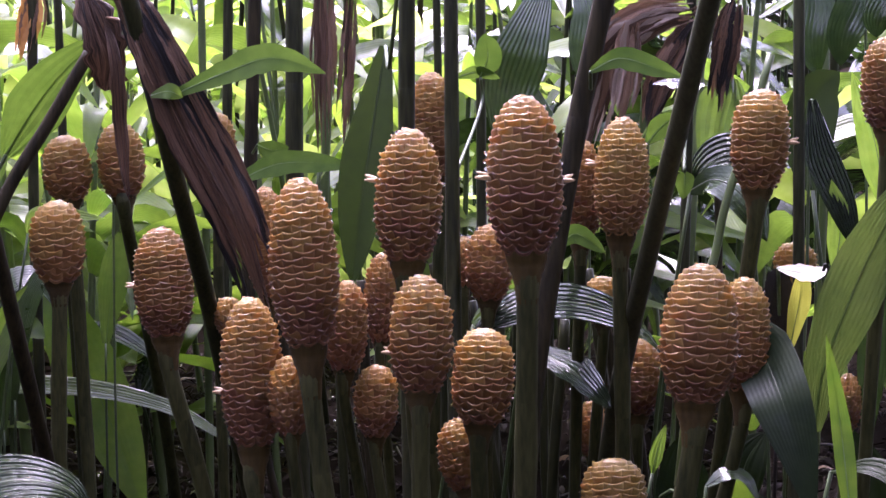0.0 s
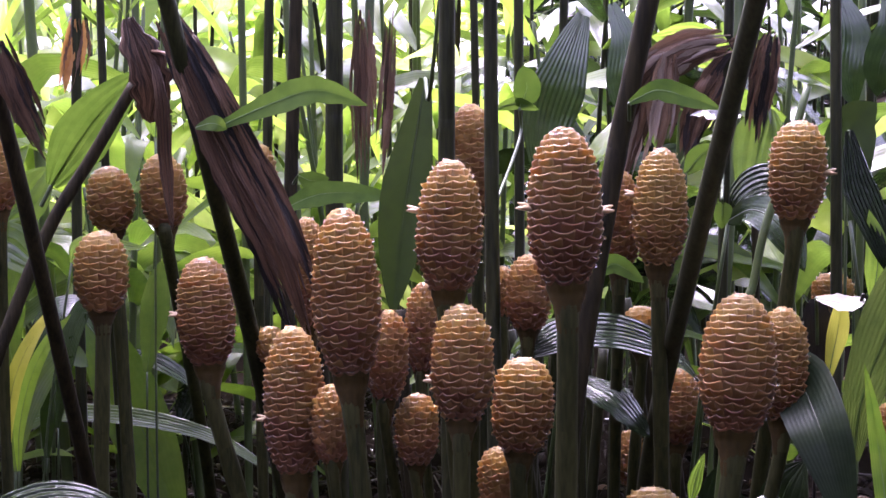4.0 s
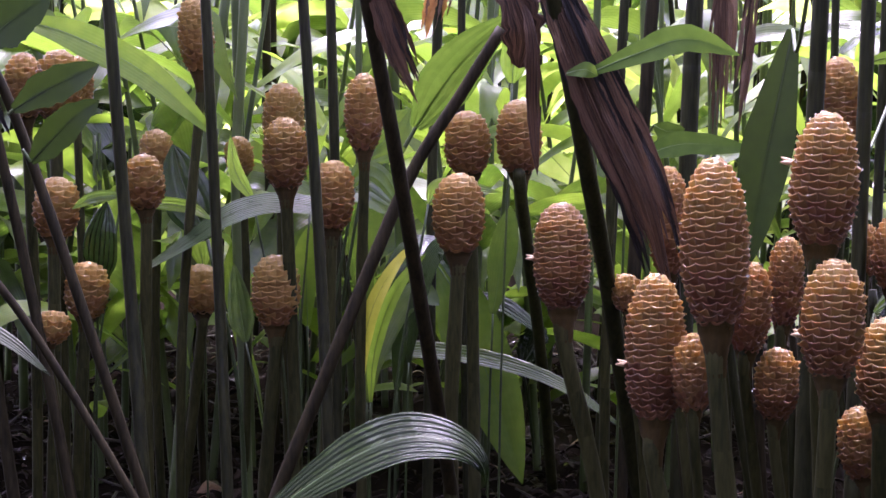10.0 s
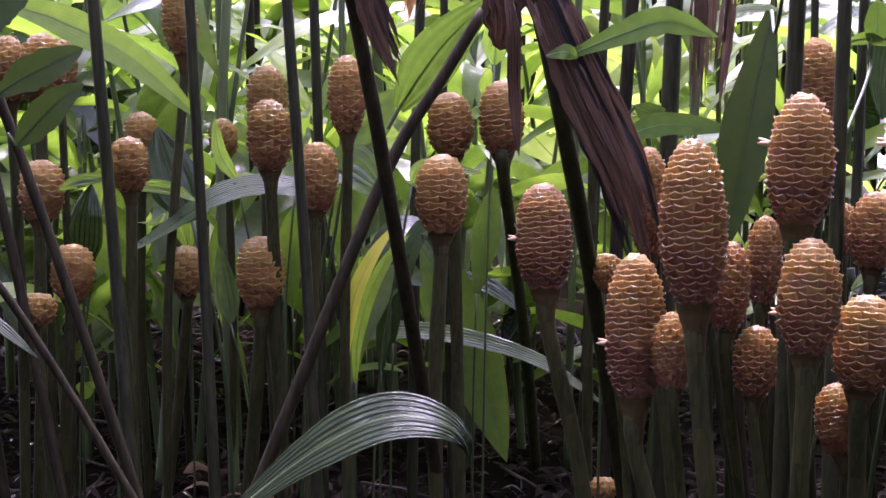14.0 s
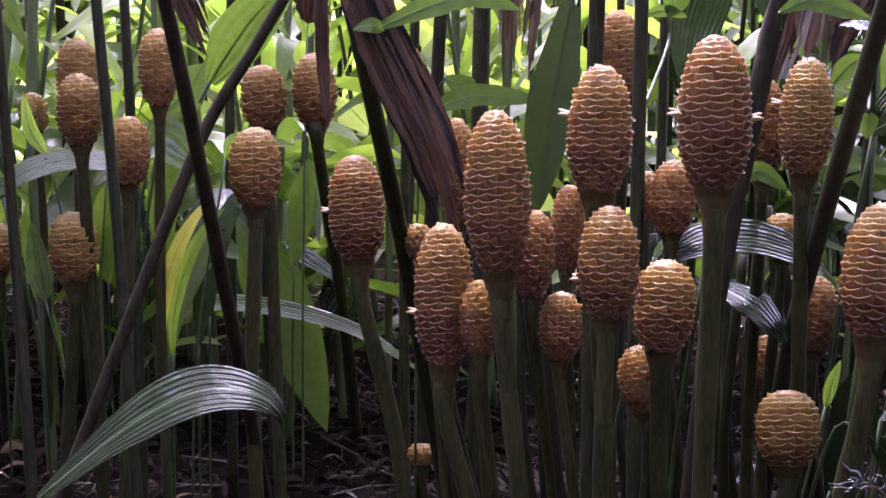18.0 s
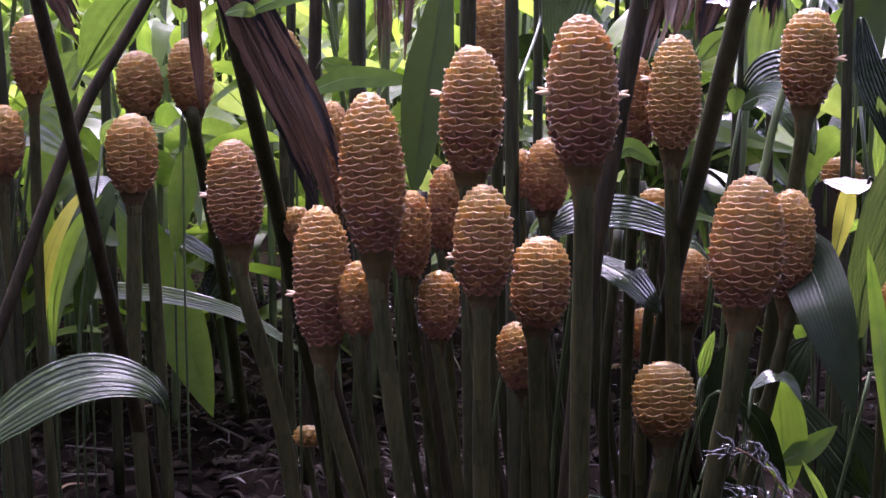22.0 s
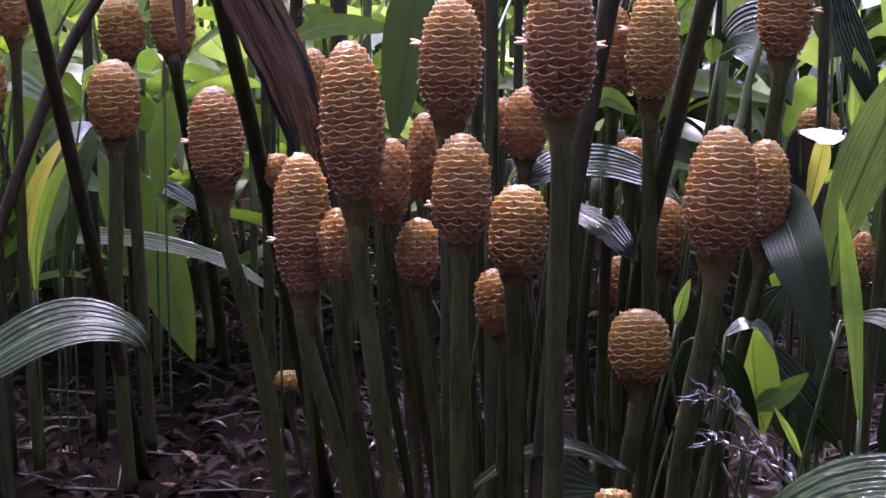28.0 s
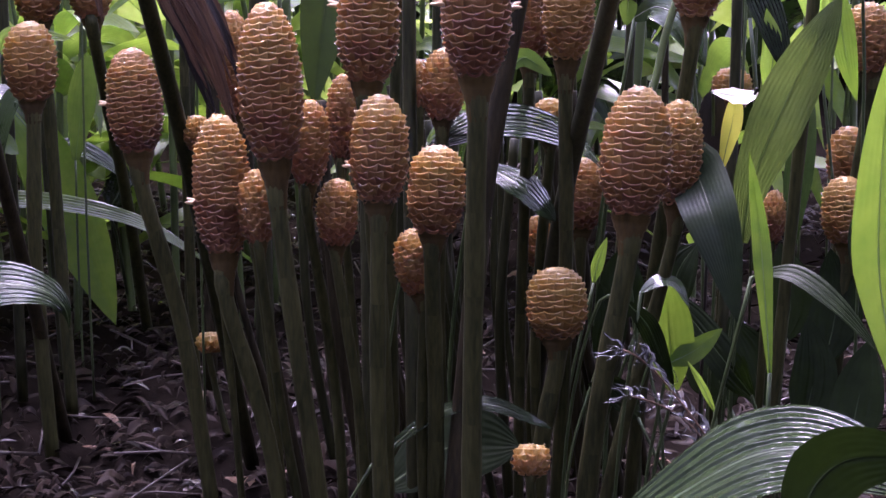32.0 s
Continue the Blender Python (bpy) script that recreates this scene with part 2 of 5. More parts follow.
WET_SHRED = material("wet_torn_leaf", (0.006, 0.006, 0.0055), (0.060, 0.060, 0.056), 0.07, 45, 1.0, 0.1, 1.0)
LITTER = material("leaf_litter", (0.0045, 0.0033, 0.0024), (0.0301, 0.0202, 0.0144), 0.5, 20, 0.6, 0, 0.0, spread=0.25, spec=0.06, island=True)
WET_LITTER = material("wet_leaf_litter", (0.0096, 0.0072, 0.0060), (0.0600, 0.0432, 0.0312), 0.22, 20, 0.8, 0, 0.3, spread=0.25, spec=0.4, island=True)
TWIG = material("wet_twig", (0.0112, 0.0080, 0.0064), (0.0448, 0.0304, 0.0224), 0.5, 30, 0.4, spread=0.2)
WATER = bpy.data.materials.new("water")
WATER.use_nodes = True
wb = WATER.node_tree.nodes["Principled BSDF"]
wb.inputs["Transmission Weight"].default_value, wb.inputs["Roughness"].default_value, wb.inputs["IOR"].default_value = 1.0, 0.0, 1.33
PETAL = material("pale_flower", (0.36, 0.25, 0.13), (0.52, 0.40, 0.24), 0.35, 60, 0.1, 0.3)


# ---- builders ----
def mesh_from(bm, name, mats, smooth=True):
    me = bpy.data.meshes.new(name)
    bm.normal_update()
    bm.to_mesh(me)
    bm.free()
    for m in mats if isinstance(mats, (list, tuple)) else [mats]:
        me.materials.append(m)
    if smooth:
        me.polygons.foreach_set("use_smooth", [True] * len(me.polygons))
    return me


def part(name, bm, mats, parent=None, label="", smooth=True):
    """Links a bmesh as one mesh object under a thing or a part."""
    ob = new(name, mesh_from(bm, name, mats, smooth))
    ob.parent = parent
    if label:
        ob["label"] = label
    return ob


def thing(name, at, label, category, group="", kind=""):
    e = new(name)
    e.empty_display_size = 0.02
    e.location = at
    return tagged(e, label, category, group, kind)


def spline(pts, n):
    """n + 1 points on a smooth curve through pts."""
    p = [Vector(q) for q in pts]
    if len(p) == 2:
        return [p[0].lerp(p[1], i / n) for i in range(n + 1)]
    ext = [2 * p[0] - p[1]] + p + [2 * p[-1] - p[-2]]
    out, seg = [], len(p) - 1
    for i in range(n + 1):
        s = min(i / n * seg, seg - 1e-6)
        k = int(s); t = s - k
        a, b, c, d = ext[k:k + 4]
        out.append(0.5 * ((2 * b) + (c - a) * t + (2 * a - 5 * b + 4 * c - d) * t * t + (3 * b - a - 3 * c + d) * t ** 3))
    return out


def tube(bm, pts, radii, sides=8, cap=True):
    rings = []
    for i, p in enumerate(pts):
        t = (pts[min(i + 1, len(pts) - 1)] - pts[max(i - 1, 0)]).normalized()
        a = t.cross(Vector((0.3, 1, 0.1))).normalized(); b = t.cross(a)
        r = radii[i] if isinstance(radii, list) else radii
        rings.append([bm.verts.new(p + (a * math.cos(k * math.tau / sides) + b * math.sin(k * math.tau / sides)) * r) for k in range(sides)])
    for q, w in zip(rings, rings[1:]):
        for k in range(sides):
            bm.faces.new((q[k], q[(k + 1) % sides], w[(k + 1) % sides], w[k]))
    if cap:
        bm.faces.new(rings[0][::-1]); bm.faces.new(rings[-1])
    return bm


def blade(bm, pts, width, normal, n=18, across=8, pleat=0.0, cup=0.15, shape=(0.35, 1.0), ragged=0.0, rng=random, twist=0.0):
    """A leaf blade along a curve: lance-shaped, folded a little at the midrib, pleated along its veins, torn when ragged."""
    line = spline(pts, n)
    nrm = Vector(normal).normalized()
    wob = [rng.uniform(-1, 1) for _ in range(2 * n + 4)]
    uv = bm.loops.layers.uv.verify()
    rows = []
    for i, p in enumerate(line):
        t = (line[min(i + 1, n)] - line[max(i - 1, 0)]).normalized()
        nn = Matrix.Rotation(twist * i / n, 3, t) @ nrm
        side = t.cross(nn).normalized()
        up = side.cross(t).normalized()
        s = i / n
        w = width * 0.5 * min(1, (s / shape[0] + 0.12) ** 0.7 if s < shape[0] else 1) * (max(0.0, 1 - max(0, (s - shape[0]) / (1 - shape[0])) ** 2.2) ** shape[1] + 0.004)
        row = []
        for k in range(across + 1):
            u = 2 * k / across - 1
            ww = w * (1 + ragged * (wob[i] if u < 0 else wob[n + i]) * abs(u))
            h = cup * abs(u) * w + (pleat if k % 2 else -pleat) * (1 - s * 0.5) * (0.4 + 0.6 * min(1, w * 40)) * (1 if 0 < k < across else 0.3)
            wave = 0.05 * w * math.sin(7 * s + wob[0] * 6 + u) * abs(u)
            q = p + side * u * ww + up * (h + wave)
            if ragged > 0.1:
                q += up * (noise.noise(q * 28 + Vector((wob[1] * 9, 0, 0))) * 0.09 + noise.noise(q * 90) * 0.03) * ragged * w * 4
            row.append(bm.verts.new(q))
        rows.append(row)
    for i, (a, b) in enumerate(zip(rows, rows[1:])):
        for k in range(across):
            f = bm.faces.new((a[k], a[k + 1], b[k + 1], b[k]))
            for lp, (du, dv) in zip(f.loops, ((0, 0), (1, 0), (1, 1), (0, 1))):
                lp[uv].uv = ((k + du) / across, (i + dv) / n)
    return line


def leaf(name, label, pts, width, normal, mat, pleat=0.0, cup=0.15, across=8, shape=(0.35, 1.0), ragged=0.0, twist=0.0, rib=True, n=18, group="", stalk=None):
    base = Vector(pts[0])
    top = thing(name, base, label, "leaf", group)
    rng = random.Random(int(abs(base.x * 7919 + base.z * 104729 + width * 997) * 10))
    ribmat = mat if mat in (DEAD, DEAD_TAN, DEAD_PALE, DEAD_BLACK, WET_SHRED) else RIB_DARK if mat in (LEAF_DARK, LEAF_DROOP, LEAF_SHEEN, LEAF_SHADE, LEAF_PLEAT, LEAF_BLACK) else RIB
    bm = bmesh.new()
    line = blade(bm, [Vector(p) - base for p in pts], width, normal, n, across, pleat, cup, shape, ragged, rng, twist)
    part("blade", bm, mat, top, "", pleat < 0.0003 or ragged > 0.1)
    if rib:
        r = max(0.0012, width * 0.022)
        bm = bmesh.new()
        nn = Vector(normal).normalized()
        tube(bm, [q - nn * r * 0.4 for q in line[:-1]], [r * (1 - 0.8 * i / n) for i in range(n)], 5)
        part("midrib", bm, ribmat, top)
    if stalk:
        bm = bmesh.new()
        tube(bm, spline([Vector((0, 0, 0))] + [Vector(p) - base for p in stalk], 10), max(0.0025, width * 0.04), 6)
        part("leaf_stalk", bm, RIB_DARK if ribmat is RIB else ribmat, top)
    return top


def torn_leaf(pts, spread, count, label):
    """A dead leaf rotted to wet strips: a thin rib with ragged shining ribbons along it."""
    base = Vector(pts[0])
    rng = random.Random(int(abs(base.z) * 9999) + count)
    top = thing("torn_leaf", base, label, "leaf")
    line = spline([Vector(p) - base for p in pts], 30)
    bm = bmesh.new()
    tube(bm, line[:23], 0.0014, 6)
    part("midrib", bm, DEAD, top)
    bm = bmesh.new()
    foot = Vector((line[0].x, line[0].y, -0.02 - base.z))
    tube(bm, spline([line[0], line[0].lerp(foot, 0.5) + Vector((0.02, 0.02, 0)), foot], 8), 0.003, 6)
    part("leaf_stalk", bm, DEAD, top)
    for k in range(count):
        i = rng.randint(2, 24)
        j = min(30, i + rng.randint(2, 6))
        off = Vector((rng.uniform(-1, 1), rng.uniform(-0.4, 0.4), rng.uniform(-1, 0.8))) * spread * 0.38
        ctrl = [line[i]] + [line[i + (j - i) * m // 3] + off * (0.6 + 0.4 * m) + Vector([rng.uniform(-1, 1) for _ in range(3)]) * 0.0035 for m in (1, 2, 3)]
        bm = bmesh.new()
        blade(bm, ctrl, 0.0012 + 0.0075 * rng.random() ** 2, (rng.uniform(-0.4, 0.4), rng.uniform(-0.5, 0.1), 1), 14, 3, 0.0006, 0.5, (0.4, 0.8), 0.5, rng)
        part("torn_strip", bm, WET_SHRED, top)
    return top


def dead_bundle(pts, width, count, label, seed, mats):
    """A withered leaf split into many overlapping fibrous strips that hang together and fray at the end."""
    base = Vector(pts[0])
    rng = random.Random(seed)
    top = thing("dead_leaf", base, label, "leaf")
    line = spline([Vector(p) - base for p in pts], 24)
    for k in range(count):
        u = (k + 0.5) / count * 2 - 1 + rng.uniform(-0.1, 0.1)
        end = 24 - int(abs(u) * rng.uniform(0, 10)) - rng.randint(0, 4)
        drift = rng.uniform(-0.25, 0.25)
        ctrl = []
        for i in (rng.randint(0, 2), end // 4, end // 2, 3 * end // 4, end):
            t = (line[min(i + 1, 24)] - line[max(i - 1, 0)]).normalized()
            side = t.cross(Vector((0, -1, 0))).normalized()
            open_ = 0.55 + 0.6 * math.sin(math.pi * min(1, i / 24 * 0.9))
            ctrl.append(line[i] + side * width * 0.5 * (u * open_ + drift * (i / 24 - 0.4)) + Vector((rng.uniform(-1, 1) * 0.002, -0.006 * (1 - u * u) + rng.uniform(-0.006, 0.006), 0)))
        bm = bmesh.new()
        blade(bm, ctrl, width * rng.uniform(0.14, 0.34), (rng.uniform(-0.7, 0.7), -1, rng.uniform(-0.2, 0.2)), 22, 6, 0.0012, rng.uniform(-0.5, 0.6), (0.5, 0.7), 0.3, rng, rng.uniform(-0.8, 0.8))
        part("torn_strip", bm, rng.choice(mats), top)
    return top


# one bract: an upright pocket, bulging like a spoon, with a thin pale lip; 1 wide, 1 high, its root on the x axis
def bract_mesh(tone, prof, cols):
    bm = bmesh.new()
    rows = []
    for out, z, rise in prof:
        row = []
        for k in range(cols + 1):
            u = 2 * k / cols - 1
            f = max(0.0, 1 - abs(u) ** 2.4) ** 0.7
            row.append(bm.verts.new((0.54 * u * (1 - 0.12 * (1 - rise)), -(out * f - 0.55 * (1 - f)), z + 0.74 * rise * u * u * (1.25 - 0.25 * u * u))))
        rows.append(row)
    for i, (a, b) in enumerate(zip(rows, rows[1:])):
        for k in range(cols):
            bm.faces.new((a[k], a[k + 1], b[k + 1], b[k])).material_index = 1 if prof[i][1] > -0.10 and i < len(prof) - 3 else 0
    return mesh_from(bm, "bract", [BRACT[tone], LIP[tone]])


FINE = [(-0.50, -1.9, 0.2), (0.02, -1.35, 0.4), (0.42, -0.90, 0.65), (0.78, -0.48, 0.85), (0.96, -0.18, 0.95), (1.01, -0.02, 1.0), (0.93, 0.07, 1.0), (0.80, -0.02, 1.0), (0.42, -0.60, 0.85), (-0.1, -1.0, 0.6)]
BRACT_MESH = [bract_mesh(i, FINE, 8) for i in range(5)]
COARSE = [bract_mesh(i, FINE[:1] + FINE[2:], 6) for i in range(5)]
BRACT_DATA = [([v.co.copy() for v in me.vertices], [tuple(p.vertices) for p in me.polygons], [p.material_index for p in me.polygons]) for me in COARSE]


def head_radius(s, blunt):
    """Radius of a flower head from its foot (0) to its crown (1), as a share of the largest."""
    low = 0.42 + 0.58 * math.sin(min(1, s / 0.42) * math.pi / 2)
    top = max(0.0, 1 - max(0, (s - 0.40) / 0.60) ** (blunt + 0.55)) ** 0.5
    return low * top


def flower(top, foot, width, ground, label, near=False, blunt=2.4, ripe=0.5, flowers=0, seed=0, size=1.0):
    """A beehive ginger head on its stalk: top and foot of the head, its width, and where the stalk meets the ground."""
    rng = random.Random(seed)
    top, foot, ground = Vector(top), Vector(foot), Vector(ground)
    root = thing("beehive_ginger", ground, label, "flower", "beehive ginger flowers")
    axis = (top - foot)
    length = axis.length
    axis.normalize()
    turn = axis.to_track_quat("Z", "Y").to_matrix().to_4x4()
    length *= 0.965
    R = width * 0.5
    body = R * 0.81
    place = Matrix.Translation(foot - ground) @ turn
    # core of the head
    bm = bmesh.new()
    rings, sides = [], 12
    for i in range(17):
        s = i / 16
        r = max(0.0005, body * head_radius(s, blunt) - 0.0015)
        rings.append([bm.verts.new((math.cos(k * math.tau / sides) * r, math.sin(k * math.tau / sides) * r, s * length * 0.985)) for k in range(sides)])
    for a, b in zip(rings, rings[1:]):
        for k in range(sides):
            bm.faces.new((a[k], a[(k + 1) % sides], b[(k + 1) % sides], b[k]))
    bm.faces.new(rings[-1])
    head = part("flower_head", bm, CORE, root)
    head.matrix_local = place
    # bracts on a rising spiral, staggered by half a step from turn to turn, from foot to crown
    gap = size * 0.0076 * (0.72 + 0.28 * min(1.25, width / 0.085))
    line, run = [(0.0, 0.0, body * head_radius(0, blunt), 0.0)], 0.0
    for i in range(1, 401):
        s0, r0 = line[-1][1], line[-1][2]
        s1, r1 = i / 400, body * head_radius(i / 400, blunt)
        run += math.hypot((s1 - s0) * length, r1 - r0)
        line.append((run, s1, r1, math.atan2(r1 - r0, (s1 - s0) * length)))
    spots, a, th, at = [], gap * 0.4, rng.uniform(0, math.tau), 0
    most = 9.5 if size < 1.2 else 8.5
    while at < 400 and not (line[at][1] > 0.5 and line[at][2] < body * 0.2):
        while at < 400 and line[at][0] < a:
            at += 1
        s1, r, lean = line[at][1:]
        n = most if r > body * 0.62 else most - 2 if r > body * 0.42 else max(3.5, most - 4)
        th += math.tau / n
        a += gap / n * (1 if s1 < 0.95 else 0.8)
        tone = min(4, max(0, int((1 - s1) * 3.0 + ripe * 2.4 - 0.5 + rng.uniform(-0.5, 0.5))))
        w = math.tau * max(r, 0.004) / n * 1.36
        m = Matrix.Rotation(th + rng.uniform(-0.07, 0.07), 4, "Z") @ Matrix.Translation((0, -r, s1 * length)) @ Matrix.Rotation(max(-1.3, lean * 0.85) + rng.uniform(-0.08, 0.08), 4, "X") @ Matrix.Rotation(rng.uniform(-0.05, 0.05), 4, "Y")
        deep = (1.0 if s1 > 0.14 else 0.5 + 3.5 * s1) if s1 < 0.85 else 0.75 if s1 < 0.95 else 0.45
        m = m @ Matrix.Diagonal((w, gap * deep * rng.uniform(0.85, 1.2), gap * rng.uniform(0.88, 1.14), 1))
        spots.append((m, tone))
    if near:
        for m, tone in spots:
            b = new("bract", BRACT_MESH[tone])
            b.parent = head
            b.matrix_local = m
    else:
        verts, faces, mats = [], [], []
        for m, tone in spots:
            co, fs, mi = BRACT_DATA[tone]
            o = len(verts)
            verts += [m @ c for c in co]
            faces += [tuple(i + o for i in f) for f in fs]
            mats += [tone + 5 * k for k in mi]
        me = bpy.data.meshes.new("bract_coat")
        me.from_pydata(verts, [], faces)
        for m in BRACT + LIP:
            me.materials.append(m)
        me.polygons.foreach_set("material_index", mats)
        me.polygons.foreach_set("use_smooth", [True] * len(faces))
        b = new("bract_coat", me)
        b.parent = head
        tagged(b, kind="stuff")
    bm = bmesh.new()
    cap = [(s, body * head_radius(s, blunt) + 0.0012) for s in (0.97, 0.985, 0.992)] + [(1.0, body * 0.06)]
    tube(bm, [Vector((0, 0, s * length)) for s, r in cap], [r for s, r in cap], 14, True)
    part("crown", bm, BRACT[1 if ripe < 0.6 else 2], head)
    # rain drops hanging on the lips
    if size < 1.2:
        bm = bmesh.new()
        for m, tone in spots:
            if rng.random() < 0.42:
                d = 0.0017 * rng.uniform(0.7, 1.5)
                bmesh.ops.create_icosphere(bm, subdivisions=1, radius=d, matrix=Matrix.Translation(m @ Vector((rng.uniform(-0.25, 0.25), -0.98, 0.0))))
        tagged(part("water_bead", bm, WATER, head, "clear rain drops on the bract lips"), kind="stuff")
    # small pale blossoms that push out between the bracts
    for k in range(flowers):
        s, th = rng.uniform(0.3, 0.6), (0.25 + 0.5 * (k % 2)) * math.tau + rng.uniform(-0.5, 0.5) - 1.57
        r = body * head_radius(s, blunt)
        bm = bmesh.new()
        d = Vector((math.cos(th), math.sin(th), 0.15))
        a = d * r * 0.95 + Vector((0, 0, s * length))
        for j in range(3):
            side = Vector((-d.y, d.x, 0)) * (j - 1) * 0.006 + Vector((0, 0, 0.004 * (1 if j == 1 else -0.5)))
            tube(bm, spline([a, a + d * 0.012 + side * 0.4, a + d * 0.021 + side], 5), [0.0016, 0.0024, 0.003, 0.0028, 0.002, 0.0006], 6)
        b = part("blossom", bm, PETAL, head, "small pale cream blossom")
    # stalk, with a funnel of small scales under the head and sheaths along it
    rs = max(0.006, R * 0.27)
    lowp = ground - ground
    up0 = foot - ground
    bend = up0.lerp(lowp, 0.5) + Vector((rng.uniform(-0.012, 0.012), rng.uniform(-0.02, 0.02), 0))
    pts = spline([up0 + axis * 0.012, up0 - axis * length * 0.28, bend, lowp - Vector((0, 0, 0.02))], 22)
    rad = []
    for i in range(23):
        s = i / 22
        rad.append(rs * (1 + 0.1 * max(0, 1 - s / 0.12) ** 1.3) * (1 + 0.06 * s))
    bm = bmesh.new()
    tube(bm, pts, rad, 10)
    part("stalk", bm, STALK, root)
    for k, s in enumerate((0.30, 0.52, 0.74)):
        i = int(s * 22)
        bm = bmesh.new()
        seg = pts[i - 1:i + 2]
        tube(bm, seg, [rad[i] * 1.0, rad[i] * 1.1, rad[i] * 1.03], 10, False)
        part("sheath", bm, SHEATH, root)
    bm = bmesh.new()
    k = max(0.27, rs / R)
    ring = [(0.06, 0.54), (0.0, 0.52), (-0.045, 0.45), (-0.05, 0.465), (-0.10, k + 0.09), (-0.105, k + 0.105), (-0.17, k + 0.035), (-0.175, k + 0.047), (-0.27, k + 0.004)]
    tube(bm, [up0 + axis * length * a for a, b in ring], [R * b for a, b in ring], 12, False)
    part("neck", bm, NECK, root, "olive-brown neck tapering into the stalk")
    return root


def cane(pts, width, mat=None, label="", name="ginger_cane", joints=4, taper=0.85):
    """A leafy shoot: smooth pole with sheath joints, from the ground up."""
    mat = mat or CANE
    base = Vector(pts[0])
    root = thing(name, base, label or "wet dark green ginger cane rising from the soil", "plant stem", "ginger canes")
    line = spline([Vector(p) - base for p in pts], 24)
    r = width * 0.5
    bm = bmesh.new()
    tube(bm, line, [r * (1 - (1 - taper) * i / 24) for i in range(25)], 10)
    part("stem", bm, mat, root)
    for k in range(joints):
        i = int((k + 0.7) / (joints + 0.4) * 23) + 1
        bm = bmesh.new()
        rr = r * (1 - (1 - taper) * i / 24)
        a, b = line[i - 1], line[min(24, i + 1)]
        tube(bm, [a, a.lerp(b, 0.35), a.lerp(b, 0.62), a.lerp(b, 0.66)], [rr * 1.0, rr * 1.01, rr * 1.035, rr * 0.99], 10, False)
        part("sheath", bm, mat, root)
    return root


# ---- ground ----
def ground_height(x, y):
    return 0.035 * noise.noise((x * 1.7, y * 1.7, 0.3)) + 0.02 * noise.noise((x * 6, y * 6, 1.3)) - 0.02


def make_ground():
    bm = bmesh.new()
    xs = [-60, -30, -14, -8] + [-5 + 0.1 * i for i in range(91)] + [7, 14, 30, 60]
    ys = [-40, -15, -6, -2] + [0.5 + 0.1 * i for i in range(66)] + [9, 14, 24, 40, 80]
    grid = [[bm.verts.new((x, y, ground_height(x, y) if abs(x) < 7 and -1 < y < 9 else 0)) for x in xs] for y in ys]
    for a, b in zip(grid, grid[1:]):
        for k in range(len(xs) - 1):
            bm.faces.new((a[k], a[k + 1], b[k + 1], b[k]))
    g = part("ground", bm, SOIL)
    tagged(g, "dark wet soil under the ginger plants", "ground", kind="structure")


make_ground()


# ---- flower heads in the middle clump ----
flower((-0.001, 1.974, 0.890), (0.008, 1.946, 0.681), 0.0848, (0.088, 1.966, 0.000), "large honey-brown beehive ginger head with wet curled bracts", True, 1.8, 0.55, 0, 1)
flower((0.129, 1.955, 0.945), (0.124, 1.940, 0.781), 0.0813, (0.154, 2.060, 0.000), "large honey-brown beehive ginger head with wet curled bracts", True, 1.8, 0.50, 1, 2)
flower((0.240, 1.787, 0.987), (0.242, 1.772, 0.809), 0.0852, (0.242, 1.792, 0.000), "large honey-brown beehive ginger head with wet curled bracts", True, 1.9, 0.65, 2, 3)
flower((0.477, 1.961, 0.779), (0.462, 1.932, 0.606), 0.0966, (0.402, 1.952, 0.000), "large honey-brown beehive ginger head with wet curled bracts", True, 2.0, 0.50, 0, 4)
flower((0.562, 2.091, 0.742), (0.553, 2.065, 0.592), 0.0659, (0.433, 2.085, 0.000), "reddish brown ripe beehive ginger head among others", True, 2.6, 0.50, 1, 5)
flower((0.137, 1.879, 0.783), (0.133, 1.854, 0.647), 0.0737, (0.153, 1.854, 0.000), "honey-brown beehive ginger head on a straight green stalk", True, 2.0, 0.50, 1, 6)
flower((0.226, 2.060, 0.687), (0.216, 2.035, 0.565), 0.0803, (0.216, 2.055, 0.000), "honey-brown beehive ginger head on a straight green stalk", True, 3.2, 0.45, 0, 7)
flower((0.190, 2.099, 0.563), (0.203, 2.074, 0.473), 0.0581, (0.223, 2.074, 0.000), "reddish brown ripe beehive ginger head among others", False, 2.4, 0.50, 0, 8)
flower((0.601, 2.166, 0.977), (0.593, 2.158, 0.840), 0.0780, (0.548, 2.300, 0.000), "pale honey-brown ginger head with small cream blossoms", True, 2.8, 0.35, 2, 9)
flower((0.431, 2.242, 0.941), (0.426, 2.228, 0.773), 0.0768, (0.426, 2.258, 0.000), "honey-brown beehive ginger head on a straight green stalk", True, 1.8, 0.20, 1, 10)
flower((0.390, 2.348, 0.906), (0.388, 2.335, 0.757), 0.0626, (0.388, 2.385, 0.000), "reddish brown ripe beehive ginger head among others", False, 1.8, 0.70, 0, 11)
flower((0.435, 2.421, 0.695), (0.434, 2.410, 0.625), 0.0603, (0.434, 2.460, 0.000), "small rounded golden young beehive ginger head", False, 2.8, 0.20, 0, 12)
flower((-0.224, 2.552, 0.768), (-0.214, 2.527, 0.593), 0.0942, (-0.114, 2.527, 0.000), "reddish brown ripe beehive ginger head among others", True, 2.4, 0.65, 1, 13)
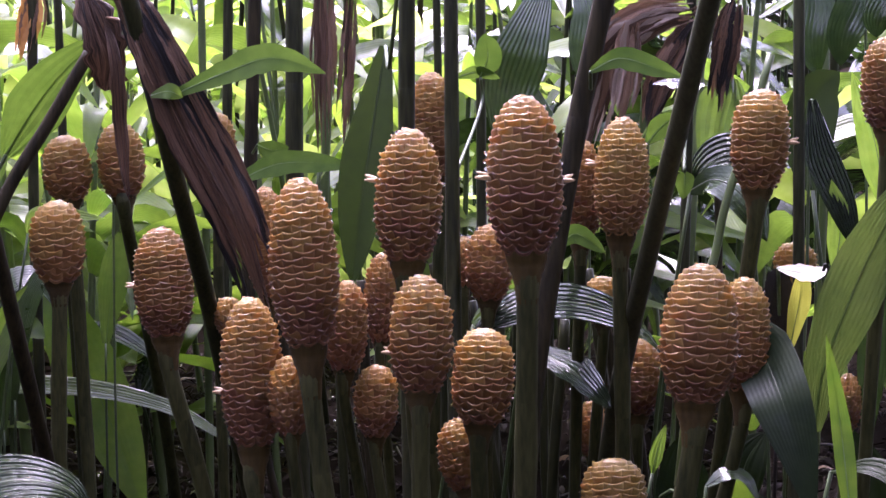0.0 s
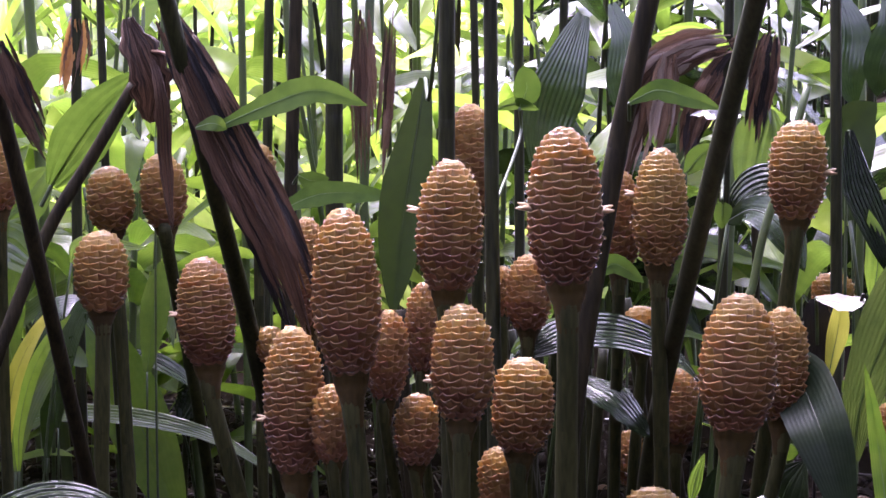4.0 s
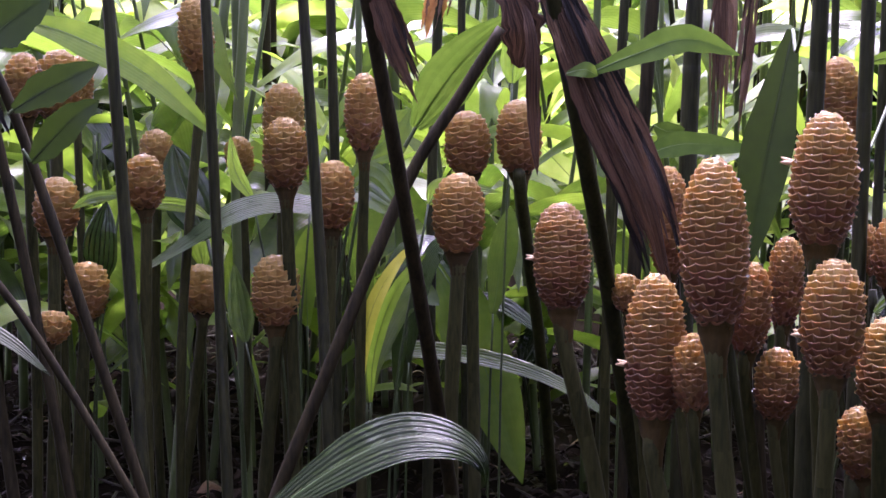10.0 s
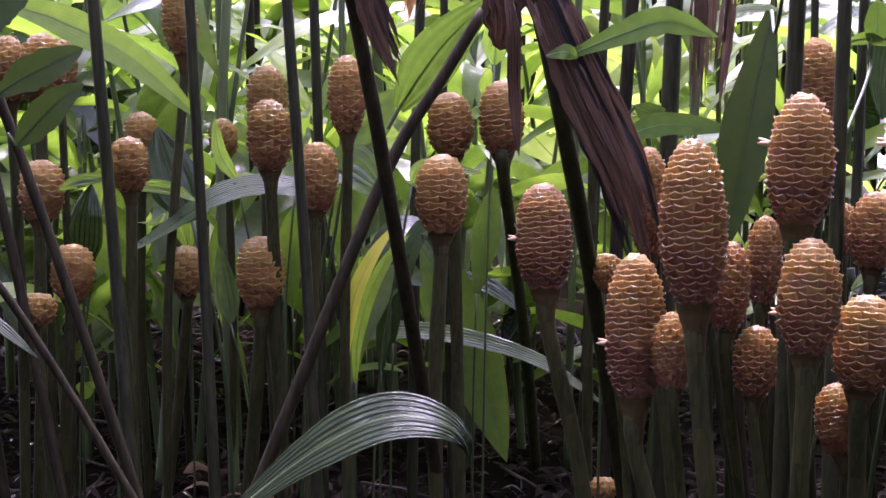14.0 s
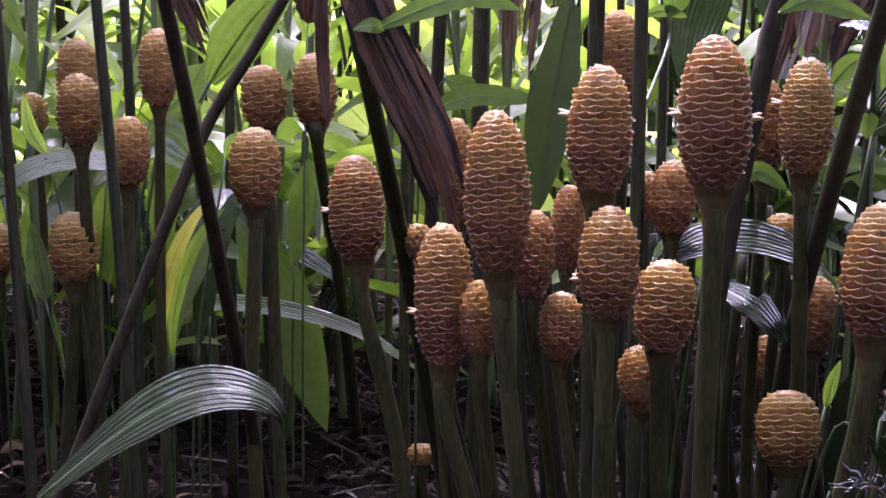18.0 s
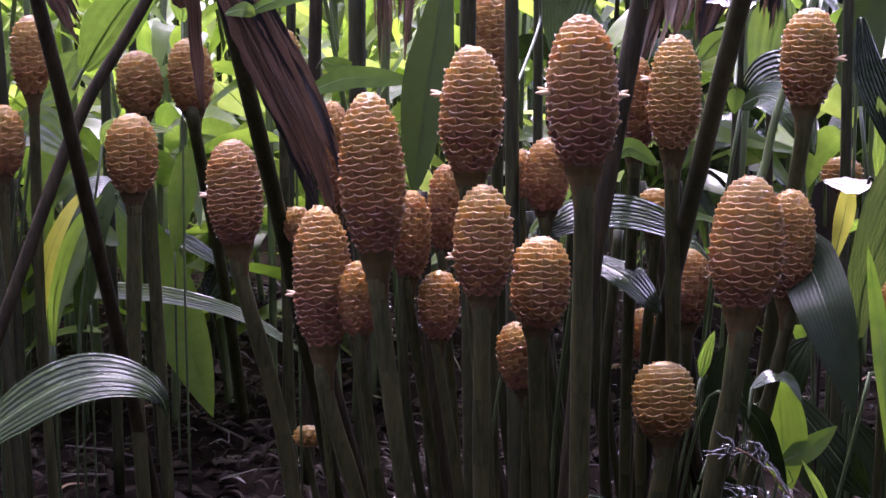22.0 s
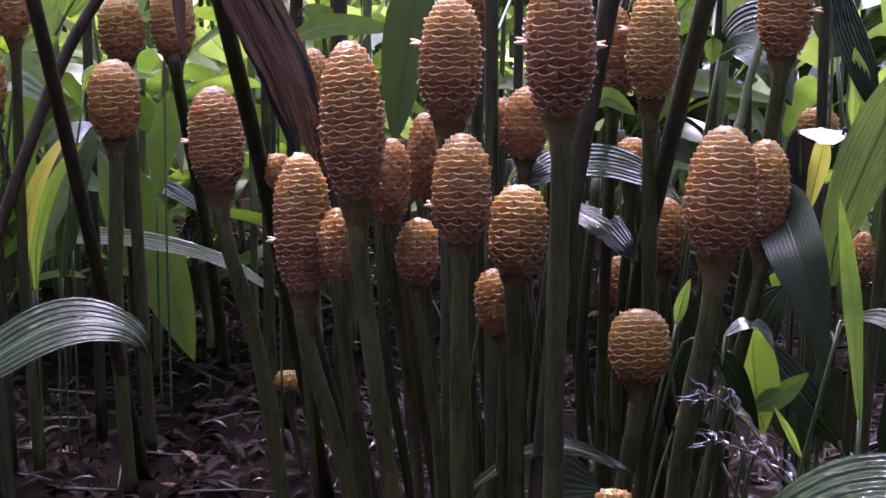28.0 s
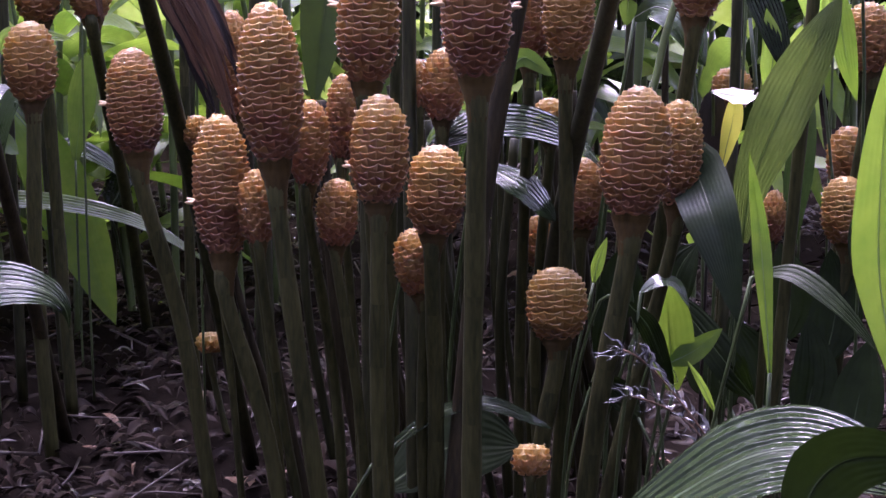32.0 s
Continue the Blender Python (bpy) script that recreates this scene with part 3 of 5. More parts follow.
flower((-0.065, 2.055, 0.736), (-0.062, 2.016, 0.546), 0.0781, (0.028, 2.016, 0.000), "reddish brown ripe beehive ginger head among others", True, 2.2, 0.60, 2, 14)
flower((-0.019, 2.004, 0.668), (-0.015, 1.983, 0.574), 0.0492, (0.065, 2.033, 0.000), "slender pointed young beehive ginger head", False, 1.6, 0.55, 0, 15)
flower((0.055, 2.109, 0.744), (0.050, 2.088, 0.627), 0.0544, (0.100, 2.138, 0.000), "reddish brown ripe beehive ginger head among others", False, 2.4, 0.75, 0, 16)
flower((-0.056, 2.370, 0.843), (-0.052, 2.350, 0.681), 0.0562, (0.008, 2.400, 0.000), "reddish brown ripe beehive ginger head among others", False, 2.4, 0.60, 0, 17)
flower((-0.117, 2.447, 0.670), (-0.112, 2.438, 0.617), 0.0435, (-0.062, 2.488, 0.000), "small rounded golden young beehive ginger head", False, 2.4, 0.30, 0, 18)
flower((0.105, 2.211, 0.765), (0.100, 2.192, 0.643), 0.0465, (0.130, 2.242, 0.000), "reddish brown ripe beehive ginger head among others", False, 2.4, 0.70, 0, 19)
flower((0.091, 2.099, 0.635), (0.088, 2.079, 0.544), 0.0546, (0.128, 2.099, 0.000), "honey-brown beehive ginger head on a straight green stalk", True, 3, 0.60, 0, 20)
flower((0.192, 2.575, 0.998), (0.202, 2.565, 0.827), 0.0733, (0.202, 2.615, 0.000), "honey-brown beehive ginger head on a straight green stalk", False, 2.6, 0.50, 0, 21)
flower((0.253, 2.255, 0.795), (0.248, 2.241, 0.689), 0.0645, (0.268, 2.291, 0.000), "reddish brown ripe beehive ginger head among others", False, 2.2, 0.70, 0, 22)
flower((0.233, 2.455, 0.754), (0.232, 2.444, 0.678), 0.0335, (0.252, 2.494, 0.000), "reddish brown ripe beehive ginger head among others", False, 2.4, 0.60, 0, 23)
flower((0.524, 2.590, 0.571), (0.516, 2.565, 0.446), 0.0726, (0.516, 2.615, 0.000), "reddish brown ripe beehive ginger head among others", False, 2.4, 0.70, 0, 24)
flower((0.426, 2.488, 0.493), (0.429, 2.467, 0.410), 0.0454, (0.429, 2.517, 0.000), "reddish brown ripe beehive ginger head among others", False, 2.2, 0.70, 0, 25)
flower((0.416, 2.223, 0.473), (0.414, 2.194, 0.367), 0.0946, (0.384, 2.194, 0.000), "small rounded golden young beehive ginger head", True, 3.2, 0.25, 0, 26)
flower((0.337, 1.920, 0.308), (0.333, 1.906, 0.272), 0.0480, (0.333, 1.906, 0.000), "short young ginger bud close to the soil", False, 4, 0.30, 0, 27)
flower((-0.130, 2.900, 0.185), (-0.131, 2.890, 0.152), 0.0476, (-0.101, 2.890, 0.000), "tiny yellow ginger bud on a short stalk", False, 4, 0.00, 0, 28,1.22)

# ---- flower heads at the sunlit end ----
flower((0.727, 2.176, 0.593), (0.719, 2.161, 0.517), 0.0352, (0.719, 2.211, 0.000), "slender pointed young beehive ginger head", False, 1.5, 0.60, 0, 29)
flower((1.031, 2.716, 0.596), (1.017, 2.702, 0.488), 0.0754, (1.017, 2.752, 0.000), "reddish brown ripe beehive ginger head among others", False, 2.4, 0.48, 0, 30,1.22)
flower((0.887, 2.334, 0.581), (0.888, 2.310, 0.474), 0.0798, (0.888, 2.310, 0.000), "honey-brown beehive ginger head on a straight green stalk", True, 2.6, 0.20, 0, 31)
flower((0.727, 2.062, 1.043), (0.729, 2.058, 0.924), 0.0630, (0.699, 2.108, 0.000), "honey-brown beehive ginger head on a straight green stalk", False, 2.4, 0.55, 0, 32)
flower((0.762, 2.556, 0.722), (0.761, 2.546, 0.654), 0.0689, (0.761, 2.596, 0.000), "small rounded golden young beehive ginger head", False, 2.8, 0.30, 0, 33)
flower((0.915, 2.361, 0.848), (0.921, 2.347, 0.738), 0.0744, (0.921, 2.397, 0.000), "honey-brown beehive ginger head on a straight green stalk", False, 2.8, 0.50, 0, 34)

# ---- flower heads in the shaded far clump ----
flower((-0.420, 2.811, 0.785), (-0.418, 2.794, 0.643), 0.0931, (-0.418, 2.794, 0.000), "honey-brown beehive ginger head on a straight green stalk", False, 2.4, 0.38, 0, 35,1.22)
flower((-0.345, 3.053, 0.902), (-0.337, 3.044, 0.762), 0.0858, (-0.307, 3.594, 0.000), "honey-brown beehive ginger head on a straight green stalk", False, 2.4, 0.38, 0, 36,1.22)
flower((-0.440, 3.038, 0.880), (-0.431, 3.031, 0.759), 0.0879, (-0.411, 3.031, 0.000), "honey-brown beehive ginger head on a straight green stalk", False, 2.4, 0.43, 0, 37,1.22)
flower((-0.163, 2.971, 0.922), (-0.163, 2.963, 0.788), 0.0688, (-0.163, 3.013, 0.000), "honey-brown beehive ginger head on a straight green stalk", False, 2.4, 0.38, 0, 38,1.22)
flower((-0.989, 3.152, 0.558), (-0.984, 3.137, 0.458), 0.0783, (-1.044, 3.137, 0.000), "small rounded golden young beehive ginger head", False, 2.6, 0.03, 0, 39,1.22)
flower((-0.784, 2.955, 0.612), (-0.779, 2.933, 0.475), 0.0926, (-0.819, 2.933, 0.000), "honey-brown beehive ginger head on a straight green stalk", False, 2.6, 0.18, 0, 40,1.22)
flower((-0.761, 2.935, 0.869), (-0.756, 2.926, 0.735), 0.0837, (-0.736, 2.926, 0.000), "honey-brown beehive ginger head on a straight green stalk", False, 2.4, 0.28, 0, 41,1.22)
flower((-0.835, 3.229, 0.921), (-0.837, 3.221, 0.787), 0.0852, (-0.817, 3.221, 0.000), "distant golden-brown beehive ginger head between the canes", False, 2.4, 0.00, 0, 42,1.22)
flower((-0.610, 2.921, 0.952), (-0.608, 2.914, 0.810), 0.0700, (-0.608, 2.914, 0.000), "honey-brown beehive ginger head on a straight green stalk", False, 2.4, 0.43, 0, 43,1.22)
flower((-0.642, 2.814, 0.802), (-0.643, 2.800, 0.678), 0.0758, (-0.663, 2.800, 0.000), "honey-brown beehive ginger head on a straight green stalk", False, 2.4, 0.28, 0, 44,1.22)
flower((-1.099, 3.210, 0.822), (-1.095, 3.205, 0.741), 0.0668, (-1.095, 3.205, 0.000), "small rounded golden young beehive ginger head", False, 2.6, 0.00, 0, 45,1.22)
flower((-1.023, 2.906, 0.797), (-1.016, 2.898, 0.695), 0.0766, (-1.016, 2.898, 0.000), "honey-brown beehive ginger head on a straight green stalk", False, 2.6, 0.23, 0, 46,1.22)
flower((-0.953, 3.295, 0.805), (-0.942, 3.292, 0.726), 0.0569, (-0.942, 3.292, 0.000), "distant golden-brown beehive ginger head between the canes", False, 2.6, 0.00, 0, 47,1.22)
flower((-1.146, 2.805, 0.762), (-1.149, 2.790, 0.651), 0.0816, (-1.179, 2.790, 0.000), "honey-brown beehive ginger head on a straight green stalk", False, 2.6, 0.23, 0, 48,1.22)
flower((-1.129, 2.898, 0.595), (-1.129, 2.880, 0.491), 0.0822, (-1.159, 2.880, 0.000), "honey-brown beehive ginger head on a straight green stalk", False, 2.6, 0.23, 0, 49,1.22)
flower((-1.115, 2.697, 0.535), (-1.119, 2.686, 0.484), 0.0591, (-1.099, 2.686, 0.000), "small rounded golden young beehive ginger head", False, 3, 0.18, 1, 50,1.22)
flower((-0.950, 2.992, 1.089), (-0.940, 2.994, 0.945), 0.0649, (-0.990, 2.994, 0.000), "honey-brown beehive ginger head on a straight green stalk", False, 2.4, 0.13, 0, 51,1.22)
flower((-1.281, 2.979, 0.980), (-1.276, 2.976, 0.854), 0.0737, (-1.276, 2.976, 0.000), "distant golden-brown beehive ginger head between the canes", False, 2.4, 0.38, 0, 52,1.22)
flower((-1.180, 2.912, 0.988), (-1.186, 2.904, 0.854), 0.0865, (-1.186, 2.904, 0.000), "distant golden-brown beehive ginger head between the canes", False, 2.4, 0.28, 0, 53,1.22)
flower((-1.221, 3.110, 0.972), (-1.223, 3.105, 0.865), 0.0576, (-1.223, 3.105, 0.000), "distant golden-brown beehive ginger head between the canes", False, 2.4, 0.18, 0, 54,1.22)
flower((-1.354, 2.838, 1.011), (-1.350, 2.838, 0.937), 0.0562, (-1.350, 2.838, 0.000), "distant golden-brown beehive ginger head between the canes", False, 2.4, 0.18, 0, 55,1.22)
flower((-1.337, 2.735, 1.048), (-1.332, 2.737, 0.955), 0.0754, (-1.332, 2.737, 0.000), "distant golden-brown beehive ginger head between the canes", False, 2.4, 0.18, 0, 56,1.22)

# ---- leafy canes ----
cane([(-0.812, 2.329, -0.020), (-0.849, 2.386, 0.296), (-0.894, 2.456, 0.662), (-0.924, 2.474, 1.052), (-0.962, 2.498, 1.552)], 0.0218, CANE, "smooth wet dark green ginger cane rising from the soil")
cane([(-0.790, 2.663, -0.020), (-0.813, 2.714, 0.264), (-0.845, 2.783, 0.617), (-0.869, 2.808, 1.055), (-0.897, 2.836, 1.555)], 0.0212, CANE, "smooth wet dark green ginger cane rising from the soil")
cane([(-0.569, 2.512, -0.020), (-0.600, 2.579, 0.353), (-0.626, 2.634, 0.647), (-0.658, 2.657, 1.056), (-0.696, 2.684, 1.556)], 0.0207, CANE, "smooth wet dark green ginger cane rising from the soil")
cane([(-0.409, 2.910, -0.020), (-0.436, 2.717, 0.367), (-0.468, 2.481, 0.815), (-0.495, 2.384, 1.055), (-0.551, 2.183, 1.555)], 0.0251, CANE_DARK, "dark wet brown ginger cane leaning among the flowers")
cane([(-0.781, 2.421, -0.020), (-0.580, 2.538, 0.515), (-0.474, 2.599, 0.787), (-0.393, 2.621, 0.924), (-0.328, 2.631, 1.032)], 0.0229, CANE_DARK, "dark wet brown ginger cane leaning among the flowers")
cane([(-0.052, 2.733, -0.020), (-0.133, 2.483, 0.582), (-0.172, 2.276, 0.865), (-0.206, 2.221, 1.042), (-0.301, 2.064, 1.542)], 0.0269, CANE, "smooth wet dark green ginger cane rising from the soil")
cane([(-0.710, 2.296, -0.020), (-0.870, 2.317, 0.466), (-0.988, 2.331, 0.805), (-1.042, 2.319, 0.957), (-1.093, 2.297, 1.048), (-1.371, 2.181, 1.548)], 0.0174, CANE_DARK, "dark wet brown ginger cane leaning among the flowers")
cane([(-0.576, 2.188, -0.020), (-0.787, 2.199, 0.338), (-0.933, 2.208, 0.571), (-1.012, 2.196, 0.686), (-1.094, 2.172, 0.792), (-1.477, 2.063, 1.292)], 0.0134, CANE_DARK, "dark wet brown ginger cane leaning among the flowers")
cane([(-1.015, 2.607, -0.020), (-1.103, 2.648, 0.387), (-1.161, 2.674, 0.641), (-1.219, 2.677, 0.915), (-1.323, 2.681, 1.415)], 0.0202, CANE_DARK, "dark wet brown ginger cane leaning among the flowers")
cane([(-1.156, 2.659, -0.020), (-1.221, 2.700, 0.348), (-1.278, 2.735, 0.649), (-1.313, 2.743, 0.901), (-1.382, 2.760, 1.401)], 0.0230, CANE_DARK, "dark wet brown ginger cane leaning among the flowers")
cane([(-0.661, 2.932, -0.020), (-0.676, 2.989, 0.376), (-0.690, 3.044, 0.739), (-0.701, 3.057, 1.059), (-0.718, 3.076, 1.559)], 0.0216, CANE, "smooth wet dark green ginger cane rising from the soil")
cane([(-0.931, 3.282, -0.020), (-0.951, 3.324, 0.291), (-0.980, 3.383, 0.699), (-0.966, 3.404, 1.059), (-0.948, 3.432, 1.559)], 0.0244, CANE_FAR, "slim pale green cane among others")
cane([(-1.117, 3.338, -0.020), (-1.099, 3.394, 0.320), (-1.078, 3.458, 0.689), (-1.034, 3.489, 1.059), (-0.975, 3.530, 1.559)], 0.0251, CANE_FAR, "slim pale green cane among others")
cane([(-0.457, 3.272, -0.020), (-0.474, 3.319, 0.305), (-0.496, 3.381, 0.713), (-0.499, 3.396, 1.064), (-0.503, 3.418, 1.564)], 0.0190, CANE, "smooth wet dark green ginger cane rising from the soil")
cane([(-0.524, 3.138, -0.020), (-0.529, 3.198, 0.466), (-0.533, 3.240, 0.789), (-0.524, 3.251, 1.112), (-0.512, 3.267, 1.612)], 0.0225, CANE, "smooth wet dark green ginger cane rising from the soil")
cane([(0.141, 2.225, -0.020), (0.143, 2.303, 0.459), (0.145, 2.370, 0.853), (0.148, 2.377, 1.090), (0.155, 2.391, 1.590)], 0.0273, CANE, "smooth wet dark green ginger cane rising from the soil")
cane([(0.197, 2.107, -0.020), (0.199, 2.202, 0.484), (0.201, 2.255, 0.754), (0.202, 2.273, 1.088), (0.204, 2.300, 1.588)], 0.0223, CANE, "smooth wet dark green ginger cane rising from the soil")
cane([(0.220, 1.979, -0.020), (0.277, 2.086, 0.468), (0.296, 2.121, 0.622), (0.351, 2.152, 0.912), (0.387, 2.150, 1.085), (0.493, 2.143, 1.585)], 0.0308, CANE_DARK, "dark wet brown ginger cane leaning among the flowers")
cane([(0.438, 2.644, -0.020), (0.442, 2.394, 0.462), (0.446, 2.104, 0.799), (0.458, 1.881, 1.066), (0.481, 1.462, 1.566)], 0.0272, CANE_OLIVE, "thick wet olive-brown ginger cane leaning across the clump")
cane([(0.514, 2.420, -0.020), (0.564, 2.380, 0.609), (0.591, 2.380, 0.722), (0.606, 2.380, 0.799), (0.629, 2.380, 0.875), (0.670, 2.380, 1.017)], 0.0135, CANE_FAR, "thin pale grey-green ginger cane leaning between the heads")
cane([(0.715, 2.383, -0.020), (0.742, 2.467, 0.491), (0.752, 2.501, 0.687), (0.754, 2.526, 0.989), (0.757, 2.566, 1.489)], 0.0196, CANE, "smooth wet dark green ginger cane rising from the soil")
cane([(-0.027, 2.965, -0.020), (-0.027, 3.028, 0.488), (-0.028, 3.071, 0.818), (-0.023, 3.079, 1.106), (-0.014, 3.092, 1.606)], 0.0377, CANE, "smooth wet dark green ginger cane rising from the soil")
cane([(-0.146, 3.160, -0.020), (-0.130, 3.222, 0.454), (-0.119, 3.266, 0.783), (-0.103, 3.276, 1.111), (-0.078, 3.292, 1.611)], 0.0301, CANE_DARK, "dark wet brown ginger cane leaning among the flowers")
cane([(-0.199, 3.359, -0.020), (-0.187, 3.416, 0.418), (-0.177, 3.463, 0.767), (-0.166, 3.474, 1.116), (-0.148, 3.489, 1.616)], 0.0237, CANE, "smooth wet dark green ginger cane rising from the soil")
cane([(0.304, 2.950, -0.020), (0.311, 3.015, 0.484), (0.316, 3.057, 0.795), (0.317, 3.066, 1.105), (0.320, 3.081, 1.605)], 0.0209, CANE, "smooth wet dark green ginger cane rising from the soil")
cane([(0.564, 2.493, -0.020), (0.589, 2.575, 0.562), (0.597, 2.600, 0.739), (0.605, 2.616, 1.006), (0.622, 2.646, 1.506)], 0.0181, CANE, "smooth wet dark green ginger cane rising from the soil")

# ---- leaves ----
leaf("ginger_leaf", "pleated wet ginger leaf arching over, glossy with sky light", [(-0.659, 2.230, 0.293), (-0.550, 2.230, 0.384), (-0.460, 2.230, 0.442), (-0.395, 2.230, 0.462), (-0.334, 2.230, 0.453), (-0.302, 2.230, 0.424), (-0.296, 2.230, 0.383)], 0.1198, (-0.2, -0.4, 0.88), LEAF_PLEAT, pleat=0.0002, cup=0.05, across=12, shape=(0.3, 2.3), n=28, stalk=[(-0.682, 2.230, 0.146), (-0.689, 2.230, -0.020)])
leaf("ginger_leaf", "long narrow glossy ginger leaf arching between stalks", [(-0.726, 3.314, 0.243), (-0.640, 3.304, 0.354), (-0.470, 3.281, 0.365), (-0.280, 3.240, 0.326), (-0.122, 3.176, 0.240)], 0.0545, (-0.098, -0.452, 0.887), LEAF, pleat=0.0015, cup=0.1, across=12, shape=(0.3, 1.0), stalk=[(-0.785, 3.322, 0.122), (-0.803, 3.324, -0.020)])
dead_bundle([(-0.229, 2.233, 1.119), (-0.185, 2.209, 1.023), (-0.128, 2.209, 0.898), (-0.073, 2.202, 0.786), (-0.046, 2.228, 0.664)], 0.058, 26, "large shrivelled brown dead leaf hanging in fibrous strips from a cane", 4, (DEAD, DEAD, DEAD_BLACK, DEAD_TAN))
leaf("ginger_leaf", "yellow-edged ginger leaf arching up from the soil", [(-0.617, 2.930, 0.340), (-0.615, 2.930, 0.424), (-0.598, 2.930, 0.510), (-0.564, 2.930, 0.582), (-0.521, 2.930, 0.642)], 0.0347, (-0.35, -0.9, 0.25), LEAF_YELLOW, pleat=0.0002, cup=0.1, across=8, shape=(0.45, 0.8), stalk=[(-0.618, 2.930, 0.170), (-0.618, 2.930, -0.020)])
leaf("ginger_leaf", "green half of a yellow-edged arching leaf", [(-0.604, 2.960, 0.334), (-0.600, 2.960, 0.413), (-0.579, 2.960, 0.497), (-0.544, 2.960, 0.568), (-0.500, 2.960, 0.619)], 0.0289, (-0.2, -0.9, 0.3), LEAF_BRIGHT, pleat=0.0002, cup=0.1, across=8, shape=(0.45, 0.8), stalk=[(-0.606, 2.960, 0.167), (-0.606, 2.960, -0.020)])
leaf("ginger_leaf", "broad green leaf standing behind dark canes", [(-0.680, 3.300, 0.447), (-0.687, 3.300, 0.542), (-0.675, 3.300, 0.637), (-0.650, 3.300, 0.719)], 0.0714, (-0.1, -0.95, 0.25), LEAF, pleat=0.0002, cup=0.15, across=12, shape=(0.5, 0.8), stalk=[(-0.678, 3.300, 0.224), (-0.677, 3.300, -0.020)])
leaf("ginger_leaf", "fresh green leaf standing behind a flower stalk", [(-0.817, 3.350, 0.400), (-0.819, 3.350, 0.485), (-0.819, 3.350, 0.558), (-0.810, 3.350, 0.618)], 0.0514, (0.1, -0.95, 0.2), LEAF_FRESH, pleat=0.0002, cup=0.15, across=10, shape=(0.5, 0.8), stalk=[(-0.816, 3.350, 0.200), (-0.816, 3.350, -0.020)])
leaf("ginger_leaf", "fresh green leaf low behind young heads", [(-0.972, 3.400, 0.314), (-0.978, 3.400, 0.414), (-0.984, 3.400, 0.500), (-0.984, 3.400, 0.586)], 0.0640, (0.15, -0.95, 0.2), LEAF_FRESH, pleat=0.0002, cup=0.15, across=10, shape=(0.55, 0.8), stalk=[(-0.970, 3.400, 0.157), (-0.970, 3.400, -0.020)])
leaf("ginger_leaf", "mid-green leaf standing among the stalks", [(-0.415, 3.300, 0.449), (-0.402, 3.300, 0.533), (-0.390, 3.300, 0.604), (-0.380, 3.300, 0.674)], 0.0599, (-0.1, -0.95, 0.2), LEAF, pleat=0.0002, cup=0.15, across=10, shape=(0.5, 0.8), stalk=[(-0.420, 3.300, 0.225), (-0.421, 3.300, -0.020)])
leaf("ginger_leaf", "wet grey-green leaf arching behind a leaning cane", [(-0.539, 3.000, 0.403), (-0.524, 3.000, 0.502), (-0.503, 3.000, 0.589), (-0.472, 3.000, 0.630), (-0.454, 3.000, 0.579)], 0.0481, (-0.3, -0.75, 0.6), LEAF_SHEEN, pleat=0.0002, cup=0.1, across=12, shape=(0.6, 0.8), n=20, stalk=[(-0.543, 3.000, 0.202), (-0.545, 3.000, -0.020)])
leaf("ginger_leaf", "dark leaf bending low behind a leaning cane", [(-0.571, 3.050, 0.336), (-0.565, 3.050, 0.415), (-0.546, 3.050, 0.482), (-0.512, 3.050, 0.526)], 0.0426, (-0.3, -0.85, 0.4), LEAF_DARK, pleat=0.0002, cup=0.1, across=10, shape=(0.5, 0.8), stalk=[(-0.573, 3.050, 0.168), (-0.574, 3.050, -0.020)])
leaf("ginger_leaf", "broad green leaf spreading behind far heads", [(-0.776, 3.200, 0.660), (-0.723, 3.200, 0.688), (-0.672, 3.200, 0.703), (-0.616, 3.200, 0.661)], 0.0513, (-0.1, -0.8, 0.6), LEAF, pleat=0.0002, cup=0.1, across=10, shape=(0.5, 0.8), stalk=[(-0.803, 3.200, 0.330), (-0.810, 3.200, -0.020)])
leaf("ginger_leaf", "hanging fresh green ginger leaf with a pointed tip", [(-0.585, 3.420, 0.569), (-0.516, 3.390, 0.491), (-0.457, 3.360, 0.371), (-0.402, 3.330, 0.241), (-0.348, 3.300, 0.091)], 0.1313, (-0.155, -0.85, 0.5), LEAF_FRESH, pleat=0.0002, cup=0.12, across=16, shape=(0.5, 0.95), stalk=[(-0.615, 3.470, 0.549), (-0.645, 3.510, 0.313), (-0.655, 3.520, -0.020)])
leaf("ginger_leaf", "grey-green wet ginger leaf curving over", [(-0.623, 3.020, 0.319), (-0.607, 3.020, 0.408), (-0.570, 3.020, 0.492), (-0.521, 3.020, 0.535), (-0.483, 3.020, 0.512)], 0.0653, (-0.25, -0.75, 0.6), LEAF, pleat=0.0002, cup=0.1, across=10, shape=(0.45, 0.8), stalk=[(-0.628, 3.020, 0.160), (-0.630, 3.020, -0.020)])
leaf("ginger_leaf", "glossy grey leaf bent over at its crest", [(-0.619, 3.080, 0.452), (-0.578, 3.080, 0.576), (-0.532, 3.080, 0.616), (-0.482, 3.080, 0.599), (-0.454, 3.080, 0.536)], 0.0559, (0.1, -0.6, 0.8), LEAF_DARK, pleat=0.0002, cup=0.1, across=10, shape=(0.5, 0.8), stalk=[(-0.628, 3.080, 0.226), (-0.631, 3.080, -0.020)])
